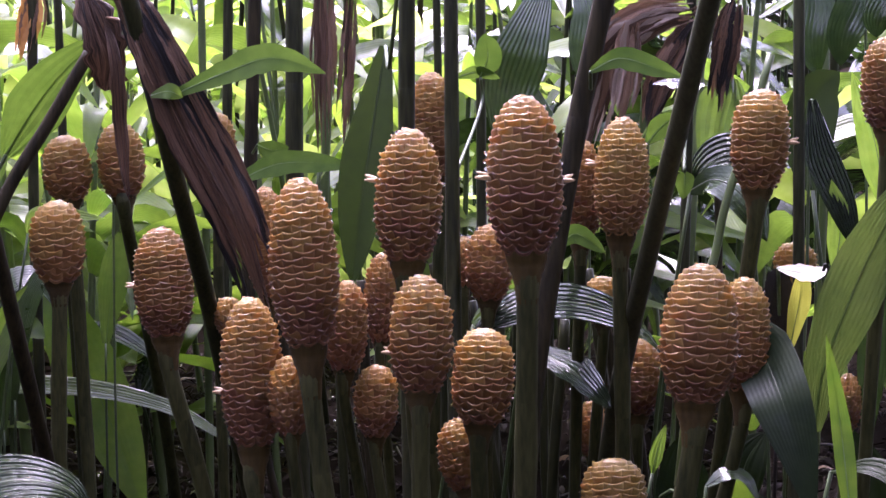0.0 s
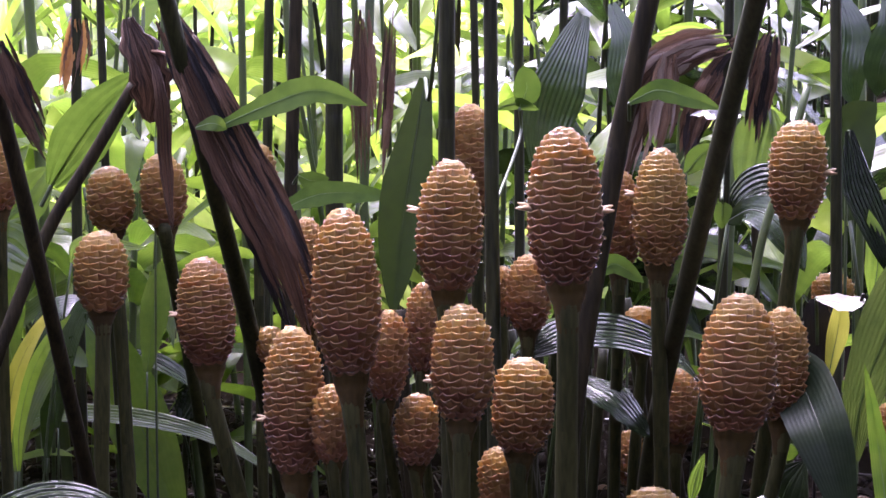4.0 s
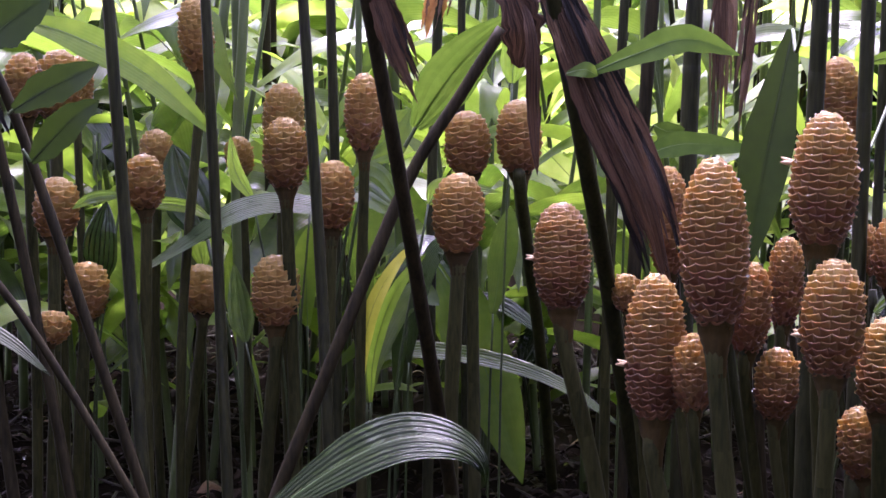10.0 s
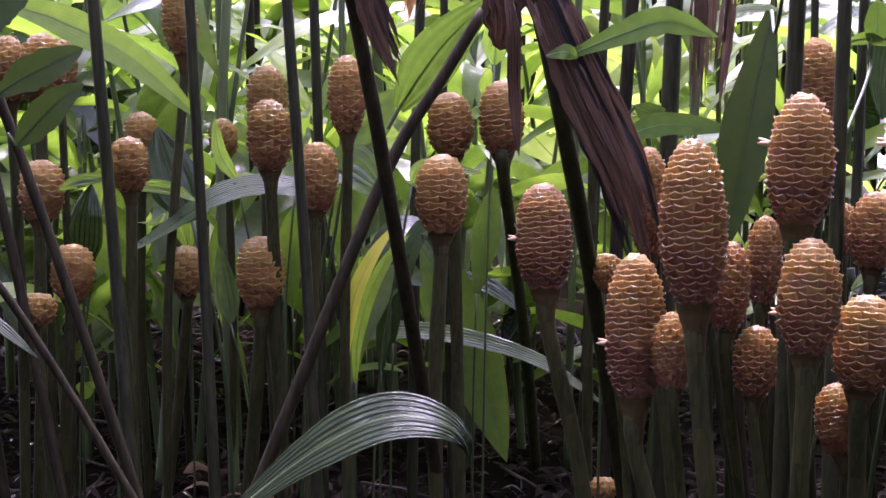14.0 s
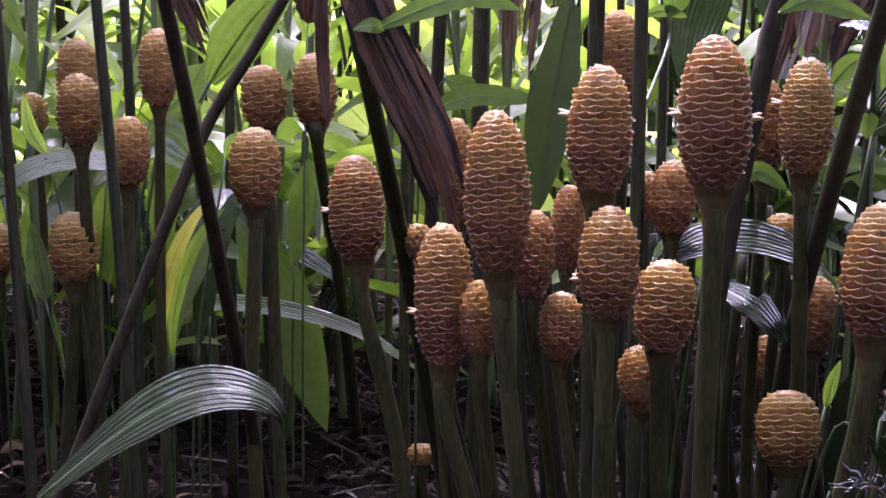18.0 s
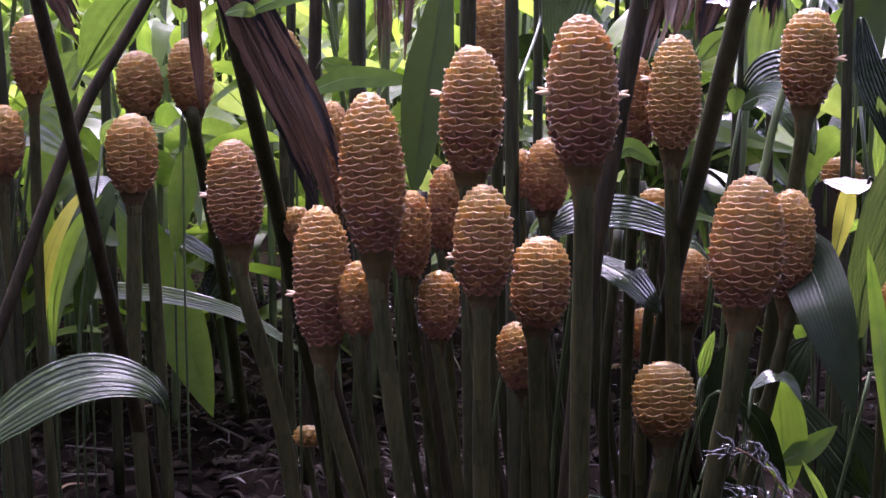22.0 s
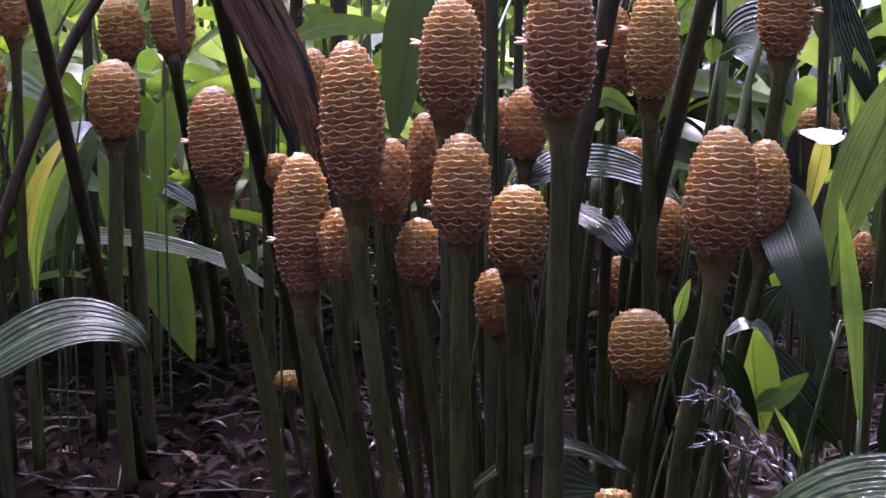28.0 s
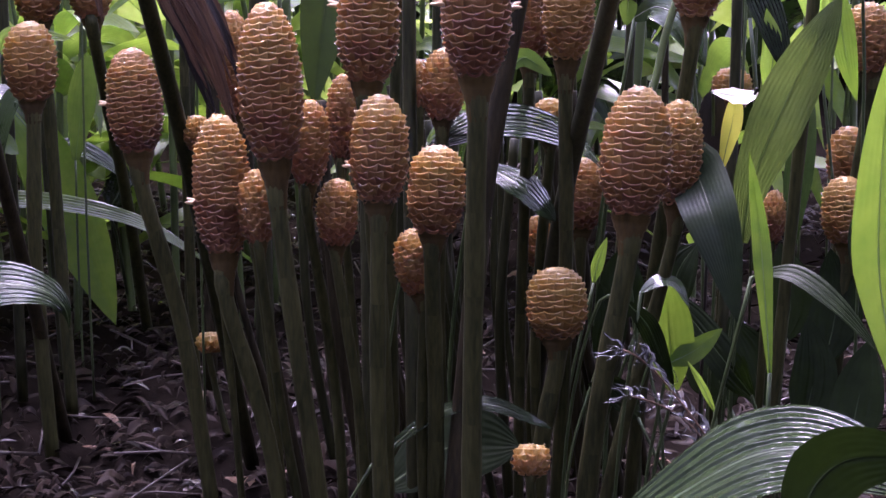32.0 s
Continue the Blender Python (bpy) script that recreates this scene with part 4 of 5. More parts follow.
leaf("dead_leaf", "narrow dry brown leaf hanging straight down", [(-0.266, 2.340, 1.076), (-0.249, 2.312, 1.015), (-0.247, 2.320, 0.923), (-0.239, 2.314, 0.827)], 0.0215, (-0.142, -0.986, 0.089), DEAD, pleat=0.004, cup=0.5, shape=(0.5, 0.7), ragged=0.2, stalk=[(-0.231, 2.264, 1.067), (-0.202, 2.219, 1.023)])
dead_bundle([(-0.487, 2.370, 1.108), (-0.462, 2.370, 1.040), (-0.440, 2.370, 0.979), (-0.412, 2.370, 0.916)], 0.036, 9, "dry dark brown leaf hanging in strips from a dark cane", 43, (DEAD_BLACK, DEAD, DEAD))
dead_bundle([(-1.090, 2.280, 1.072), (-1.072, 2.280, 1.002), (-1.048, 2.280, 0.928), (-1.016, 2.280, 0.866)], 0.040, 12, "blackened dead leaf sheath wrapped along a leaning cane", 41, (DEAD_BLACK, DEAD, DEAD_BLACK))
dead_bundle([(-1.175, 2.300, 0.974), (-1.125, 2.300, 0.978), (-1.107, 2.300, 0.943), (-1.101, 2.300, 0.889)], 0.034, 9, "brown dead leaf sheath drooping from a leaning cane", 42, (DEAD, DEAD_TAN, DEAD))
leaf("dead_leaf", "dark bunch of dead leaf sheaths on a cane", [(-0.297, 2.355, 1.122), (-0.278, 2.339, 1.068), (-0.264, 2.341, 1.022), (-0.272, 2.359, 0.976)], 0.0636, (0.133, -0.991, -0.005), DEAD, pleat=0.006, cup=0.5, across=12, shape=(0.5, 0.6), ragged=0.3)
leaf("vine_leaf", "smooth matte green vine leaf", [(-0.164, 2.190, 0.974), (-0.090, 2.176, 1.005), (-0.032, 2.179, 1.021), (0.034, 2.180, 1.000)], 0.0390, (-0.093, -0.937, 0.337), LEAF_VINE, cup=0.1, shape=(0.5, 1.0), ragged=0.09, stalk=[(-0.175, 2.199, 0.972), (-0.188, 2.218, 0.979)])
dead_bundle([(0.588, 2.500, 1.083), (0.512, 2.515, 1.067), (0.457, 2.530, 1.020), (0.436, 2.545, 0.929), (0.409, 2.560, 0.842)], 0.054, 18, "brown dry leaf sheath collapsed in strips over the canes", 31, (DEAD_TAN, DEAD, DEAD_PALE))
dead_bundle([(0.490, 2.500, 1.066), (0.482, 2.500, 0.990), (0.469, 2.500, 0.910)], 0.038, 9, "pale dry leaf sheath hanging in strips", 32, (DEAD_PALE, DEAD_TAN))
dead_bundle([(0.631, 2.620, 1.092), (0.592, 2.620, 1.031), (0.556, 2.620, 0.960), (0.534, 2.620, 0.889)], 0.049, 14, "blackened wet leaf sheath hanging in folds from a cane", 33, (DEAD_BLACK, DEAD, DEAD_TAN))
dead_bundle([(0.687, 2.660, 1.102), (0.671, 2.660, 1.021), (0.659, 2.660, 0.922)], 0.041, 11, "blackened wet leaf sheath hanging in folds from a cane", 34, (DEAD_BLACK, DEAD, DEAD_TAN))
dead_bundle([(-0.517, 3.250, 1.158), (-0.527, 3.250, 1.083), (-0.546, 3.250, 1.008)], 0.048, 8, "orange-brown withered leaf strips in the light", 35, (DEAD_ORANGE, DEAD_ORANGE, DEAD_TAN))
dead_bundle([(0.029, 3.070, 1.158), (0.029, 3.070, 1.035), (0.030, 3.070, 0.933), (0.025, 3.070, 0.819)], 0.041, 9, "dry brown leaf hanging in strips from a far cane", 36, (DEAD_TAN, DEAD, DEAD_TAN))
dead_bundle([(0.082, 3.070, 1.157), (0.074, 3.070, 1.035), (0.064, 3.070, 0.932), (0.058, 3.070, 0.828)], 0.028, 6, "narrow dry brown leaf hanging from a far cane", 37, (DEAD_TAN, DEAD))
leaf("vine_leaf", "smooth matte green vine leaf", [(-0.192, 2.197, 0.974), (-0.167, 2.170, 0.980), (-0.149, 2.171, 0.972)], 0.0218, (-0.461, -0.788, 0.407), LEAF_VINE, cup=0.1, across=6, shape=(0.5, 1.0))
leaf("vine_leaf", "smooth matte green vine leaf", [(-0.119, 2.766, 0.814), (-0.036, 2.772, 0.843), (0.086, 2.772, 0.835)], 0.0410, (-0.008, -0.945, 0.327), LEAF_VINE, cup=0.1, shape=(0.45, 1.0), ragged=0.08, stalk=[(-0.126, 2.784, 0.794), (-0.133, 2.805, 0.706), (-0.140, 2.830, -0.020)])
leaf("vine_leaf", "heart-shaped fresh green vine leaf", [(0.260, 2.469, 0.989), (0.271, 2.468, 1.018), (0.266, 2.469, 1.051)], 0.0425, (0.074, -0.997, -0.008), LEAF_VINE, cup=0.1, across=6, shape=(0.4, 0.7), n=10, stalk=[(0.260, 2.467, 0.944), (0.208, 2.286, 0.859)])
leaf("vine_leaf", "smooth matte green vine leaf", [(0.223, 2.472, 0.987), (0.256, 2.469, 0.995), (0.289, 2.466, 0.985)], 0.0187, (-0.097, -0.983, -0.155), LEAF_VINE, cup=0.1, across=6, shape=(0.4, 0.8), n=10)
leaf("vine_leaf", "smooth matte green vine leaf", [(0.364, 2.103, 1.001), (0.399, 2.097, 1.017), (0.440, 2.089, 1.006), (0.478, 2.081, 0.992)], 0.0296, (-0.163, -0.948, 0.273), LEAF_VINE, cup=0.1, shape=(0.45, 1.0), ragged=0.09, stalk=[(0.369, 2.132, 0.978)])
leaf("vine_leaf", "smooth matte green vine leaf", [(0.482, 2.331, 0.896), (0.502, 2.329, 0.920), (0.525, 2.325, 0.935)], 0.0322, (-0.145, -0.989, -0.011), LEAF_VINE, cup=0.1, across=6, shape=(0.4, 0.8), n=10, stalk=[(0.482, 2.329, 0.868)])
leaf("vine_leaf", "heart-shaped fresh green vine leaf", [(0.532, 2.318, 0.856), (0.532, 2.316, 0.841), (0.530, 2.315, 0.817)], 0.0274, (-0.301, -0.949, 0.090), LEAF_VINE, cup=0.1, across=6, shape=(0.3, 0.8), n=10, stalk=[(0.532, 2.319, 0.868), (0.596, 2.596, 0.936)])
leaf("vine_leaf", "smooth matte green vine leaf", [(0.346, 2.240, 0.765), (0.368, 2.239, 0.780), (0.406, 2.229, 0.754)], 0.0281, (-0.121, -0.950, 0.287), LEAF_VINE, cup=0.1, across=6, shape=(0.4, 0.8), n=10, stalk=[(0.345, 2.236, 0.731)])
leaf("vine_leaf", "smooth matte green vine leaf", [(-0.090, 2.972, 0.861), (-0.065, 2.972, 0.851), (-0.035, 2.973, 0.856)], 0.0345, (0.024, -0.999, -0.022), LEAF_VINE, cup=0.1, across=6, shape=(0.4, 0.8), n=10, stalk=[(-0.102, 3.020, 0.843)])
leaf("ginger_leaf", "pleated wet ginger leaf arching over, glossy with sky light", [(0.526, 2.327, 0.560), (0.467, 2.282, 0.639), (0.385, 2.263, 0.679), (0.305, 2.254, 0.681), (0.226, 2.237, 0.651)], 0.0879, (0.371, -0.375, 0.849), LEAF_PLEAT, pleat=0.0002, cup=0.05, across=12, shape=(0.5, 0.8), n=24, stalk=[(0.574, 2.364, 0.280), (0.588, 2.374, -0.020)])
leaf("ginger_leaf", "crumpled glossy wet leaf under a larger one", [(0.315, 2.402, 0.599), (0.342, 2.356, 0.591), (0.376, 2.306, 0.575), (0.425, 2.287, 0.526)], 0.0939, (0.254, -0.337, 0.907), LEAF_PLEAT, pleat=0.0002, cup=0.1, across=12, shape=(0.5, 0.7), ragged=0.08, stalk=[(0.285, 2.454, 0.300), (0.276, 2.469, -0.020)])
leaf("ginger_leaf", "green leaf behind a tall flower stalk", [(0.235, 2.336, 0.641), (0.275, 2.336, 0.665), (0.315, 2.336, 0.693)], 0.0427, (-0.280, -0.855, 0.436), LEAF, pleat=0.001, cup=0.1, stalk=[(0.175, 2.336, 0.321), (0.157, 2.336, -0.020)])
leaf("ginger_leaf", "broad mid-green pleated leaf rising steeply", [(0.664, 2.120, 0.528), (0.667, 2.100, 0.610), (0.682, 2.070, 0.687), (0.702, 2.050, 0.755), (0.724, 2.020, 0.823), (0.748, 2.000, 0.888)], 0.0756, (-0.25, -0.95, 0.1), LEAF_PALE, pleat=0.0002, cup=0.1, across=14, shape=(0.5, 0.9), n=22, stalk=[(0.663, 2.136, 0.264), (0.663, 2.143, -0.020)])
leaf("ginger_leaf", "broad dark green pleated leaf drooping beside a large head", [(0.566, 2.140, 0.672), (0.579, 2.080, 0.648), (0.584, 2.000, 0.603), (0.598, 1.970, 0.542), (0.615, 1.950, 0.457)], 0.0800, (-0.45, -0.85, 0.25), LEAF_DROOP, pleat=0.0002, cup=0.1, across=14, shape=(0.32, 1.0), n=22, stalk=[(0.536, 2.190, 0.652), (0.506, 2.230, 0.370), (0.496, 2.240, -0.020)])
leaf("ginger_leaf", "yellow withering leaf folded over", [(0.655, 2.210, 0.617), (0.662, 2.210, 0.655), (0.669, 2.210, 0.692), (0.672, 2.210, 0.729)], 0.0286, (-0.125, -0.99, 0.066), LEAF_YELLOW, pleat=0.0002, cup=0.2, shape=(0.6, 0.6), stalk=[(0.653, 2.220, 0.308), (0.652, 2.225, -0.020)])
leaf("ginger_leaf", "blackened dead leaf beside a yellow one", [(0.646, 2.230, 0.618), (0.645, 2.230, 0.660), (0.644, 2.230, 0.698), (0.646, 2.230, 0.731)], 0.0395, (-0.255, -0.954, 0.155), DEAD_BLACK, pleat=0.0002, cup=0.2, shape=(0.6, 0.5), ragged=0.08, stalk=[(0.646, 2.240, 0.309), (0.646, 2.245, -0.020)])
leaf("ginger_leaf", "pale bleached leaf end curling over a yellow leaf", [(0.635, 2.200, 0.733), (0.656, 2.195, 0.729), (0.679, 2.190, 0.726), (0.699, 2.190, 0.733)], 0.0283, (-0.3, -0.6, 0.75), BLEACHED, cup=0.1, shape=(0.5, 0.6), ragged=0.1, stalk=[(0.643, 2.225, 0.711), (0.646, 2.230, 0.664)])
leaf("ginger_leaf", "blackened curl at the end of a bleached leaf", [(0.695, 2.185, 0.740), (0.703, 2.185, 0.727), (0.701, 2.185, 0.707), (0.690, 2.185, 0.688)], 0.0085, (-0.4, -0.9, 0.1), DEAD_BLACK, cup=0.2, shape=(0.4, 0.6), stalk=[(0.694, 2.190, 0.731), (0.691, 2.195, 0.719)])
leaf("ginger_leaf", "pleated olive-green leaf standing behind a broad one", [(0.752, 2.170, 0.497), (0.756, 2.170, 0.582), (0.762, 2.170, 0.656), (0.772, 2.170, 0.734)], 0.0417, (-0.35, -0.93, 0.1), LEAF_DARK, pleat=0.0002, cup=0.1, across=20, shape=(0.5, 0.9), stalk=[(0.751, 2.180, 0.248), (0.750, 2.185, -0.020)])
leaf("ginger_leaf", "narrow upright yellow-green young leaf", [(0.570, 1.660, 0.484), (0.567, 1.690, 0.584), (0.564, 1.710, 0.646), (0.553, 1.726, 0.731)], 0.0220, (-0.108, -0.962, 0.251), LEAF_LIME, pleat=0.0002, cup=0.3, shape=(0.45, 0.9), stalk=[(0.571, 1.661, 0.242), (0.571, 1.663, -0.020)])
leaf("ginger_leaf", "tall yellow-green leaf lit from behind", [(0.668, 1.530, 0.517), (0.653, 1.560, 0.629), (0.656, 1.580, 0.736), (0.665, 1.600, 0.860)], 0.0571, (-0.182, -0.960, 0.212), LEAF_LIME, pleat=0.0002, cup=0.1, across=20, shape=(0.4, 0.9), stalk=[(0.673, 1.531, 0.259), (0.674, 1.533, -0.020)])
leaf("ginger_leaf", "pleated wet ginger leaf arching over, glossy with sky light", [(0.353, 1.672, 0.249), (0.449, 1.635, 0.339), (0.537, 1.585, 0.414), (0.609, 1.534, 0.431), (0.687, 1.469, 0.405)], 0.1477, (-0.40, -0.22, 0.887), LEAF_PLEAT, pleat=0.0002, cup=0.05, across=12, shape=(0.45, 0.9), n=26, stalk=[(0.297, 1.694, 0.125), (0.280, 1.700, -0.020)])
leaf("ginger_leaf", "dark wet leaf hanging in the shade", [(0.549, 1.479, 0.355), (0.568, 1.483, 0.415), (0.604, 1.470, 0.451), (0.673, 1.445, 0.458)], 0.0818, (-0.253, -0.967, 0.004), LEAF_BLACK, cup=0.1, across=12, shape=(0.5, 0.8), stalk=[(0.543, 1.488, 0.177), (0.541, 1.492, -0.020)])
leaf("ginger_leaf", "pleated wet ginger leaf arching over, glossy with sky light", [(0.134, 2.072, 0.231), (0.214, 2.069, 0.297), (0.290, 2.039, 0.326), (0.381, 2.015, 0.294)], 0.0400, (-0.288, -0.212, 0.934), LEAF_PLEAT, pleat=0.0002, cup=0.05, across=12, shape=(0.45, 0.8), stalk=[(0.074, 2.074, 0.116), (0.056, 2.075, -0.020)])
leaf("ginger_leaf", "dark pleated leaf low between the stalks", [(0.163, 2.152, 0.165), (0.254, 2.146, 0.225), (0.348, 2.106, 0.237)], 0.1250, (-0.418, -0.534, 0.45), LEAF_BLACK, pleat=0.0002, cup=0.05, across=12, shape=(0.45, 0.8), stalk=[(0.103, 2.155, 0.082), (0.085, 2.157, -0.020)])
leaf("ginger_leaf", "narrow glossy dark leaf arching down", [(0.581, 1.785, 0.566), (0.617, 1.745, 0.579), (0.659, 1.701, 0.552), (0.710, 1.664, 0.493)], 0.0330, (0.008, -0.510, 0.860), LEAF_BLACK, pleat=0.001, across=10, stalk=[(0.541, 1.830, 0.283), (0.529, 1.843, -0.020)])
leaf("ginger_leaf", "bright green leaf low behind the stalks", [(0.566, 2.090, 0.321), (0.558, 2.090, 0.397), (0.549, 2.090, 0.480)], 0.0680, (-0.146, -0.955, 0.26), LEAF_LIME, pleat=0.0002, cup=0.1, across=10, shape=(0.5, 0.6), stalk=[(0.538, 2.090, 0.166), (0.537, 2.090, -0.020)])
leaf("ginger_leaf", "bright green leaf low behind the stalks", [(0.554, 2.080, 0.363), (0.593, 2.080, 0.383), (0.631, 2.080, 0.414)], 0.0334, (-0.281, -0.888, 0.365), LEAF_LIME, pleat=0.0002, cup=0.1, across=10, stalk=[(0.527, 2.080, 0.181), (0.519, 2.080, -0.020)])
leaf("ginger_leaf", "narrow bright leaf low behind the stalks", [(0.603, 2.000, 0.317), (0.583, 2.000, 0.357), (0.561, 2.000, 0.393)], 0.0105, (-0.176, -0.918, 0.355), LEAF_BRIGHT, pleat=0.0002, cup=0.2, stalk=[(0.616, 2.000, 0.159), (0.620, 2.000, -0.020)])
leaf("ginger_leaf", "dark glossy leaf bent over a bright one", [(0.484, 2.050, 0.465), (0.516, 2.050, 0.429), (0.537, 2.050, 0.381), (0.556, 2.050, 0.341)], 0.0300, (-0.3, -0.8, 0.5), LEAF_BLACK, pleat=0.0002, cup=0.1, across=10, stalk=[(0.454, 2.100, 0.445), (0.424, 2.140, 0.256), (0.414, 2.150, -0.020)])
leaf("ginger_leaf", "wet grey leaf glinting low behind the stalks", [(0.505, 2.050, 0.478), (0.529, 2.050, 0.493), (0.555, 2.050, 0.487), (0.575, 2.050, 0.452)], 0.0243, (-0.1, -0.5, 0.85), LEAF_DARK, pleat=0.0002, cup=0.1, across=10, stalk=[(0.480, 2.050, 0.239), (0.472, 2.050, -0.020)])
leaf("ginger_leaf", "dark glossy leaf low behind the stalks", [(0.541, 2.183, 0.417), (0.571, 2.163, 0.375), (0.586, 2.145, 0.328)], 0.0554, (0.165, -0.874, 0.456), LEAF_DARK, pleat=0.001, cup=0.1, across=10, stalk=[(0.490, 2.215, 0.209), (0.475, 2.225, -0.020)])
leaf("ginger_leaf", "small bright leaf between stalks", [(0.506, 2.397, 0.401), (0.515, 2.404, 0.436), (0.529, 2.410, 0.472)], 0.0200, (-0.107, -0.971, 0.214), LEAF_BRIGHT, pleat=0.001, cup=0.1, stalk=[(0.458, 2.361, 0.200), (0.443, 2.351, -0.020)])
leaf("ginger_leaf", "bright green leaf beside a far head", [(0.773, 2.100, 0.902), (0.780, 2.090, 0.842), (0.789, 2.080, 0.789), (0.804, 2.075, 0.735)], 0.0352, (-0.260, -0.961, 0.092), LEAF_LIME, pleat=0.0002, cup=0.1, stalk=[(0.790, 2.130, 0.923), (0.851, 2.190, 0.816), (0.888, 2.220, -0.020)])
torn_leaf([(0.554, 1.827, 0.334), (0.521, 1.852, 0.379), (0.481, 1.878, 0.425), (0.446, 1.892, 0.445), (0.404, 1.901, 0.447)], 0.034, 34, "torn wet leaf in shreds, shining with running water")
torn_leaf([(0.561, 1.842, 0.320), (0.518, 1.869, 0.362), (0.469, 1.887, 0.380), (0.423, 1.898, 0.382)], 0.036, 24, "torn wet leaf shreds dripping above the soil")
leaf("ginger_leaf", "pleated grey-green leaf hanging near tall heads", [(0.422, 2.952, 1.141), (0.381, 2.909, 1.043), (0.352, 2.911, 0.955), (0.337, 2.907, 0.846)], 0.1029, (0.178, -0.979, 0.098), LEAF_DARK, pleat=0.0008, cup=0.1, across=22, shape=(0.5, 0.9))
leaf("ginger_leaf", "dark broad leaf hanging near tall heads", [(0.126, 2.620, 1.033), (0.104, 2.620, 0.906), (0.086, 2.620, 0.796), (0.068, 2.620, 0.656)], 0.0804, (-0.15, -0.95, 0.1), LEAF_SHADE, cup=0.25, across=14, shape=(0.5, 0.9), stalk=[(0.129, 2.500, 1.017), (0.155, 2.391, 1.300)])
leaf("ginger_leaf", "dark pleated leaf drooping behind a pale head", [(0.744, 2.423, 0.950), (0.747, 2.387, 0.877), (0.767, 2.353, 0.806), (0.789, 2.337, 0.734)], 0.0507, (-0.101, -0.931, 0.349), LEAF_PLEAT, pleat=0.002, cup=0.1, across=18, shape=(0.45, 0.9), stalk=[(0.755, 2.468, 0.880), (0.749, 2.447, 0.669)])
leaf("ginger_leaf", "dark glossy leaf behind a pale head", [(0.584, 2.508, 0.811), (0.616, 2.481, 0.830), (0.649, 2.440, 0.808), (0.681, 2.424, 0.741)], 0.0791, (-0.040, -0.663, 0.747), LEAF_DARK, pleat=0.002, cup=0.1, across=16, shape=(0.45, 0.9), stalk=[(0.537, 2.546, 0.405), (0.523, 2.557, -0.020)])
leaf("ginger_leaf", "mid-green leaf behind a leaning cane", [(0.694, 2.697, 0.977), (0.677, 2.699, 0.913), (0.655, 2.696, 0.792)], 0.0851, (-0.318, -0.945, 0.075), LEAF, pleat=0.001, cup=0.1, across=10, stalk=[(0.754, 2.691, 0.488), (0.772, 2.688, -0.020)])
leaf("ginger_leaf", "fresh green leaf overhead in the light", [(0.618, 2.614, 1.041), (0.557, 2.626, 1.086), (0.487, 2.640, 1.095)], 0.0645, (-0.262, -0.948, -0.178), LEAF_BRIGHT, pleat=0.001, cup=0.1, across=10, stalk=[(0.627, 2.611, 1.006)])
leaf("ginger_leaf", "narrow bright leaf behind a striped one", [(0.759, 2.344, 0.709), (0.767, 2.350, 0.774), (0.756, 2.360, 0.838)], 0.0370, (-0.222, -0.968, 0.115), LEAF_BRIGHT, pleat=0.001, cup=0.1, stalk=[(0.709, 2.310, 0.355), (0.695, 2.299, -0.020)])
leaf("ginger_leaf", "bright green leaf in open light", [(0.893, 2.520, 0.779), (0.877, 2.534, 0.884), (0.844, 2.550, 0.988)], 0.0546, (-0.243, -0.967, 0.082), LEAF_BRIGHT, pleat=0.001, cup=0.1, stalk=[(0.938, 2.480, 0.390), (0.951, 2.468, -0.020)])
leaf("ginger_leaf", "long pale green leaf slanting across the canes", [(-1.212, 2.791, 1.041), (-1.103, 2.781, 1.013), (-0.972, 2.795, 0.945), (-0.846, 2.807, 0.832)], 0.0614, (0.246, -0.899, 0.363), LEAF_FRESH, pleat=0.0002, across=12, shape=(0.45, 0.9), stalk=[(-1.240, 2.779, 1.031), (-1.250, 2.769, 0.850)])
leaf("ginger_leaf", "broad glossy leaf arching, its top white with sky light", [(-1.040, 2.950, 0.573), (-0.958, 2.960, 0.625), (-0.883, 2.970, 0.676), (-0.808, 2.980, 0.701), (-0.723, 2.990, 0.697), (-0.658, 3.000, 0.665)], 0.0748, (-0.2, -0.5, 0.85), LEAF_SHEEN, pleat=0.0002, cup=0.08, across=12, shape=(0.5, 0.8), stalk=[(-1.065, 2.947, 0.286), (-1.073, 2.946, -0.020)])
leaf("ginger_leaf", "bright green leaf upright behind small heads", [(-0.999, 3.200, 0.544), (-1.010, 3.200, 0.643), (-0.981, 3.200, 0.748)], 0.0625, (0.2, -0.95, 0.2), LEAF_BRIGHT, pleat=0.0005, across=10, stalk=[(-0.996, 3.200, 0.272), (-0.995, 3.200, -0.020)])
leaf("ginger_leaf", "pleated glossy grey leaf standing in shade", [(-1.144, 2.990, 0.532), (-1.125, 2.958, 0.626), (-1.117, 2.970, 0.701)], 0.0728, (-0.115, -0.989, -0.098), LEAF_DARK, pleat=0.0022, cup=0.1, across=14, stalk=[(-1.174, 3.042, 0.266), (-1.183, 3.057, -0.020)])
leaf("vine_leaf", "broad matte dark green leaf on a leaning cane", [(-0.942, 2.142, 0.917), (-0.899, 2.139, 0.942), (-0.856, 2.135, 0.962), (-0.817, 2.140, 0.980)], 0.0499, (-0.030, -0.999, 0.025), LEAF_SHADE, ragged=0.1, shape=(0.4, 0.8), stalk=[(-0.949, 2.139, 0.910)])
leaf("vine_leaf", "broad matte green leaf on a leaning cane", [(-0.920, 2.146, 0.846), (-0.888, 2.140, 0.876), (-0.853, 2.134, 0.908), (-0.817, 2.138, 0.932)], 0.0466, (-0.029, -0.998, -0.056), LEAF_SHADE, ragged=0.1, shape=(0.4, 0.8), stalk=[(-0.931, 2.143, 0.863)])
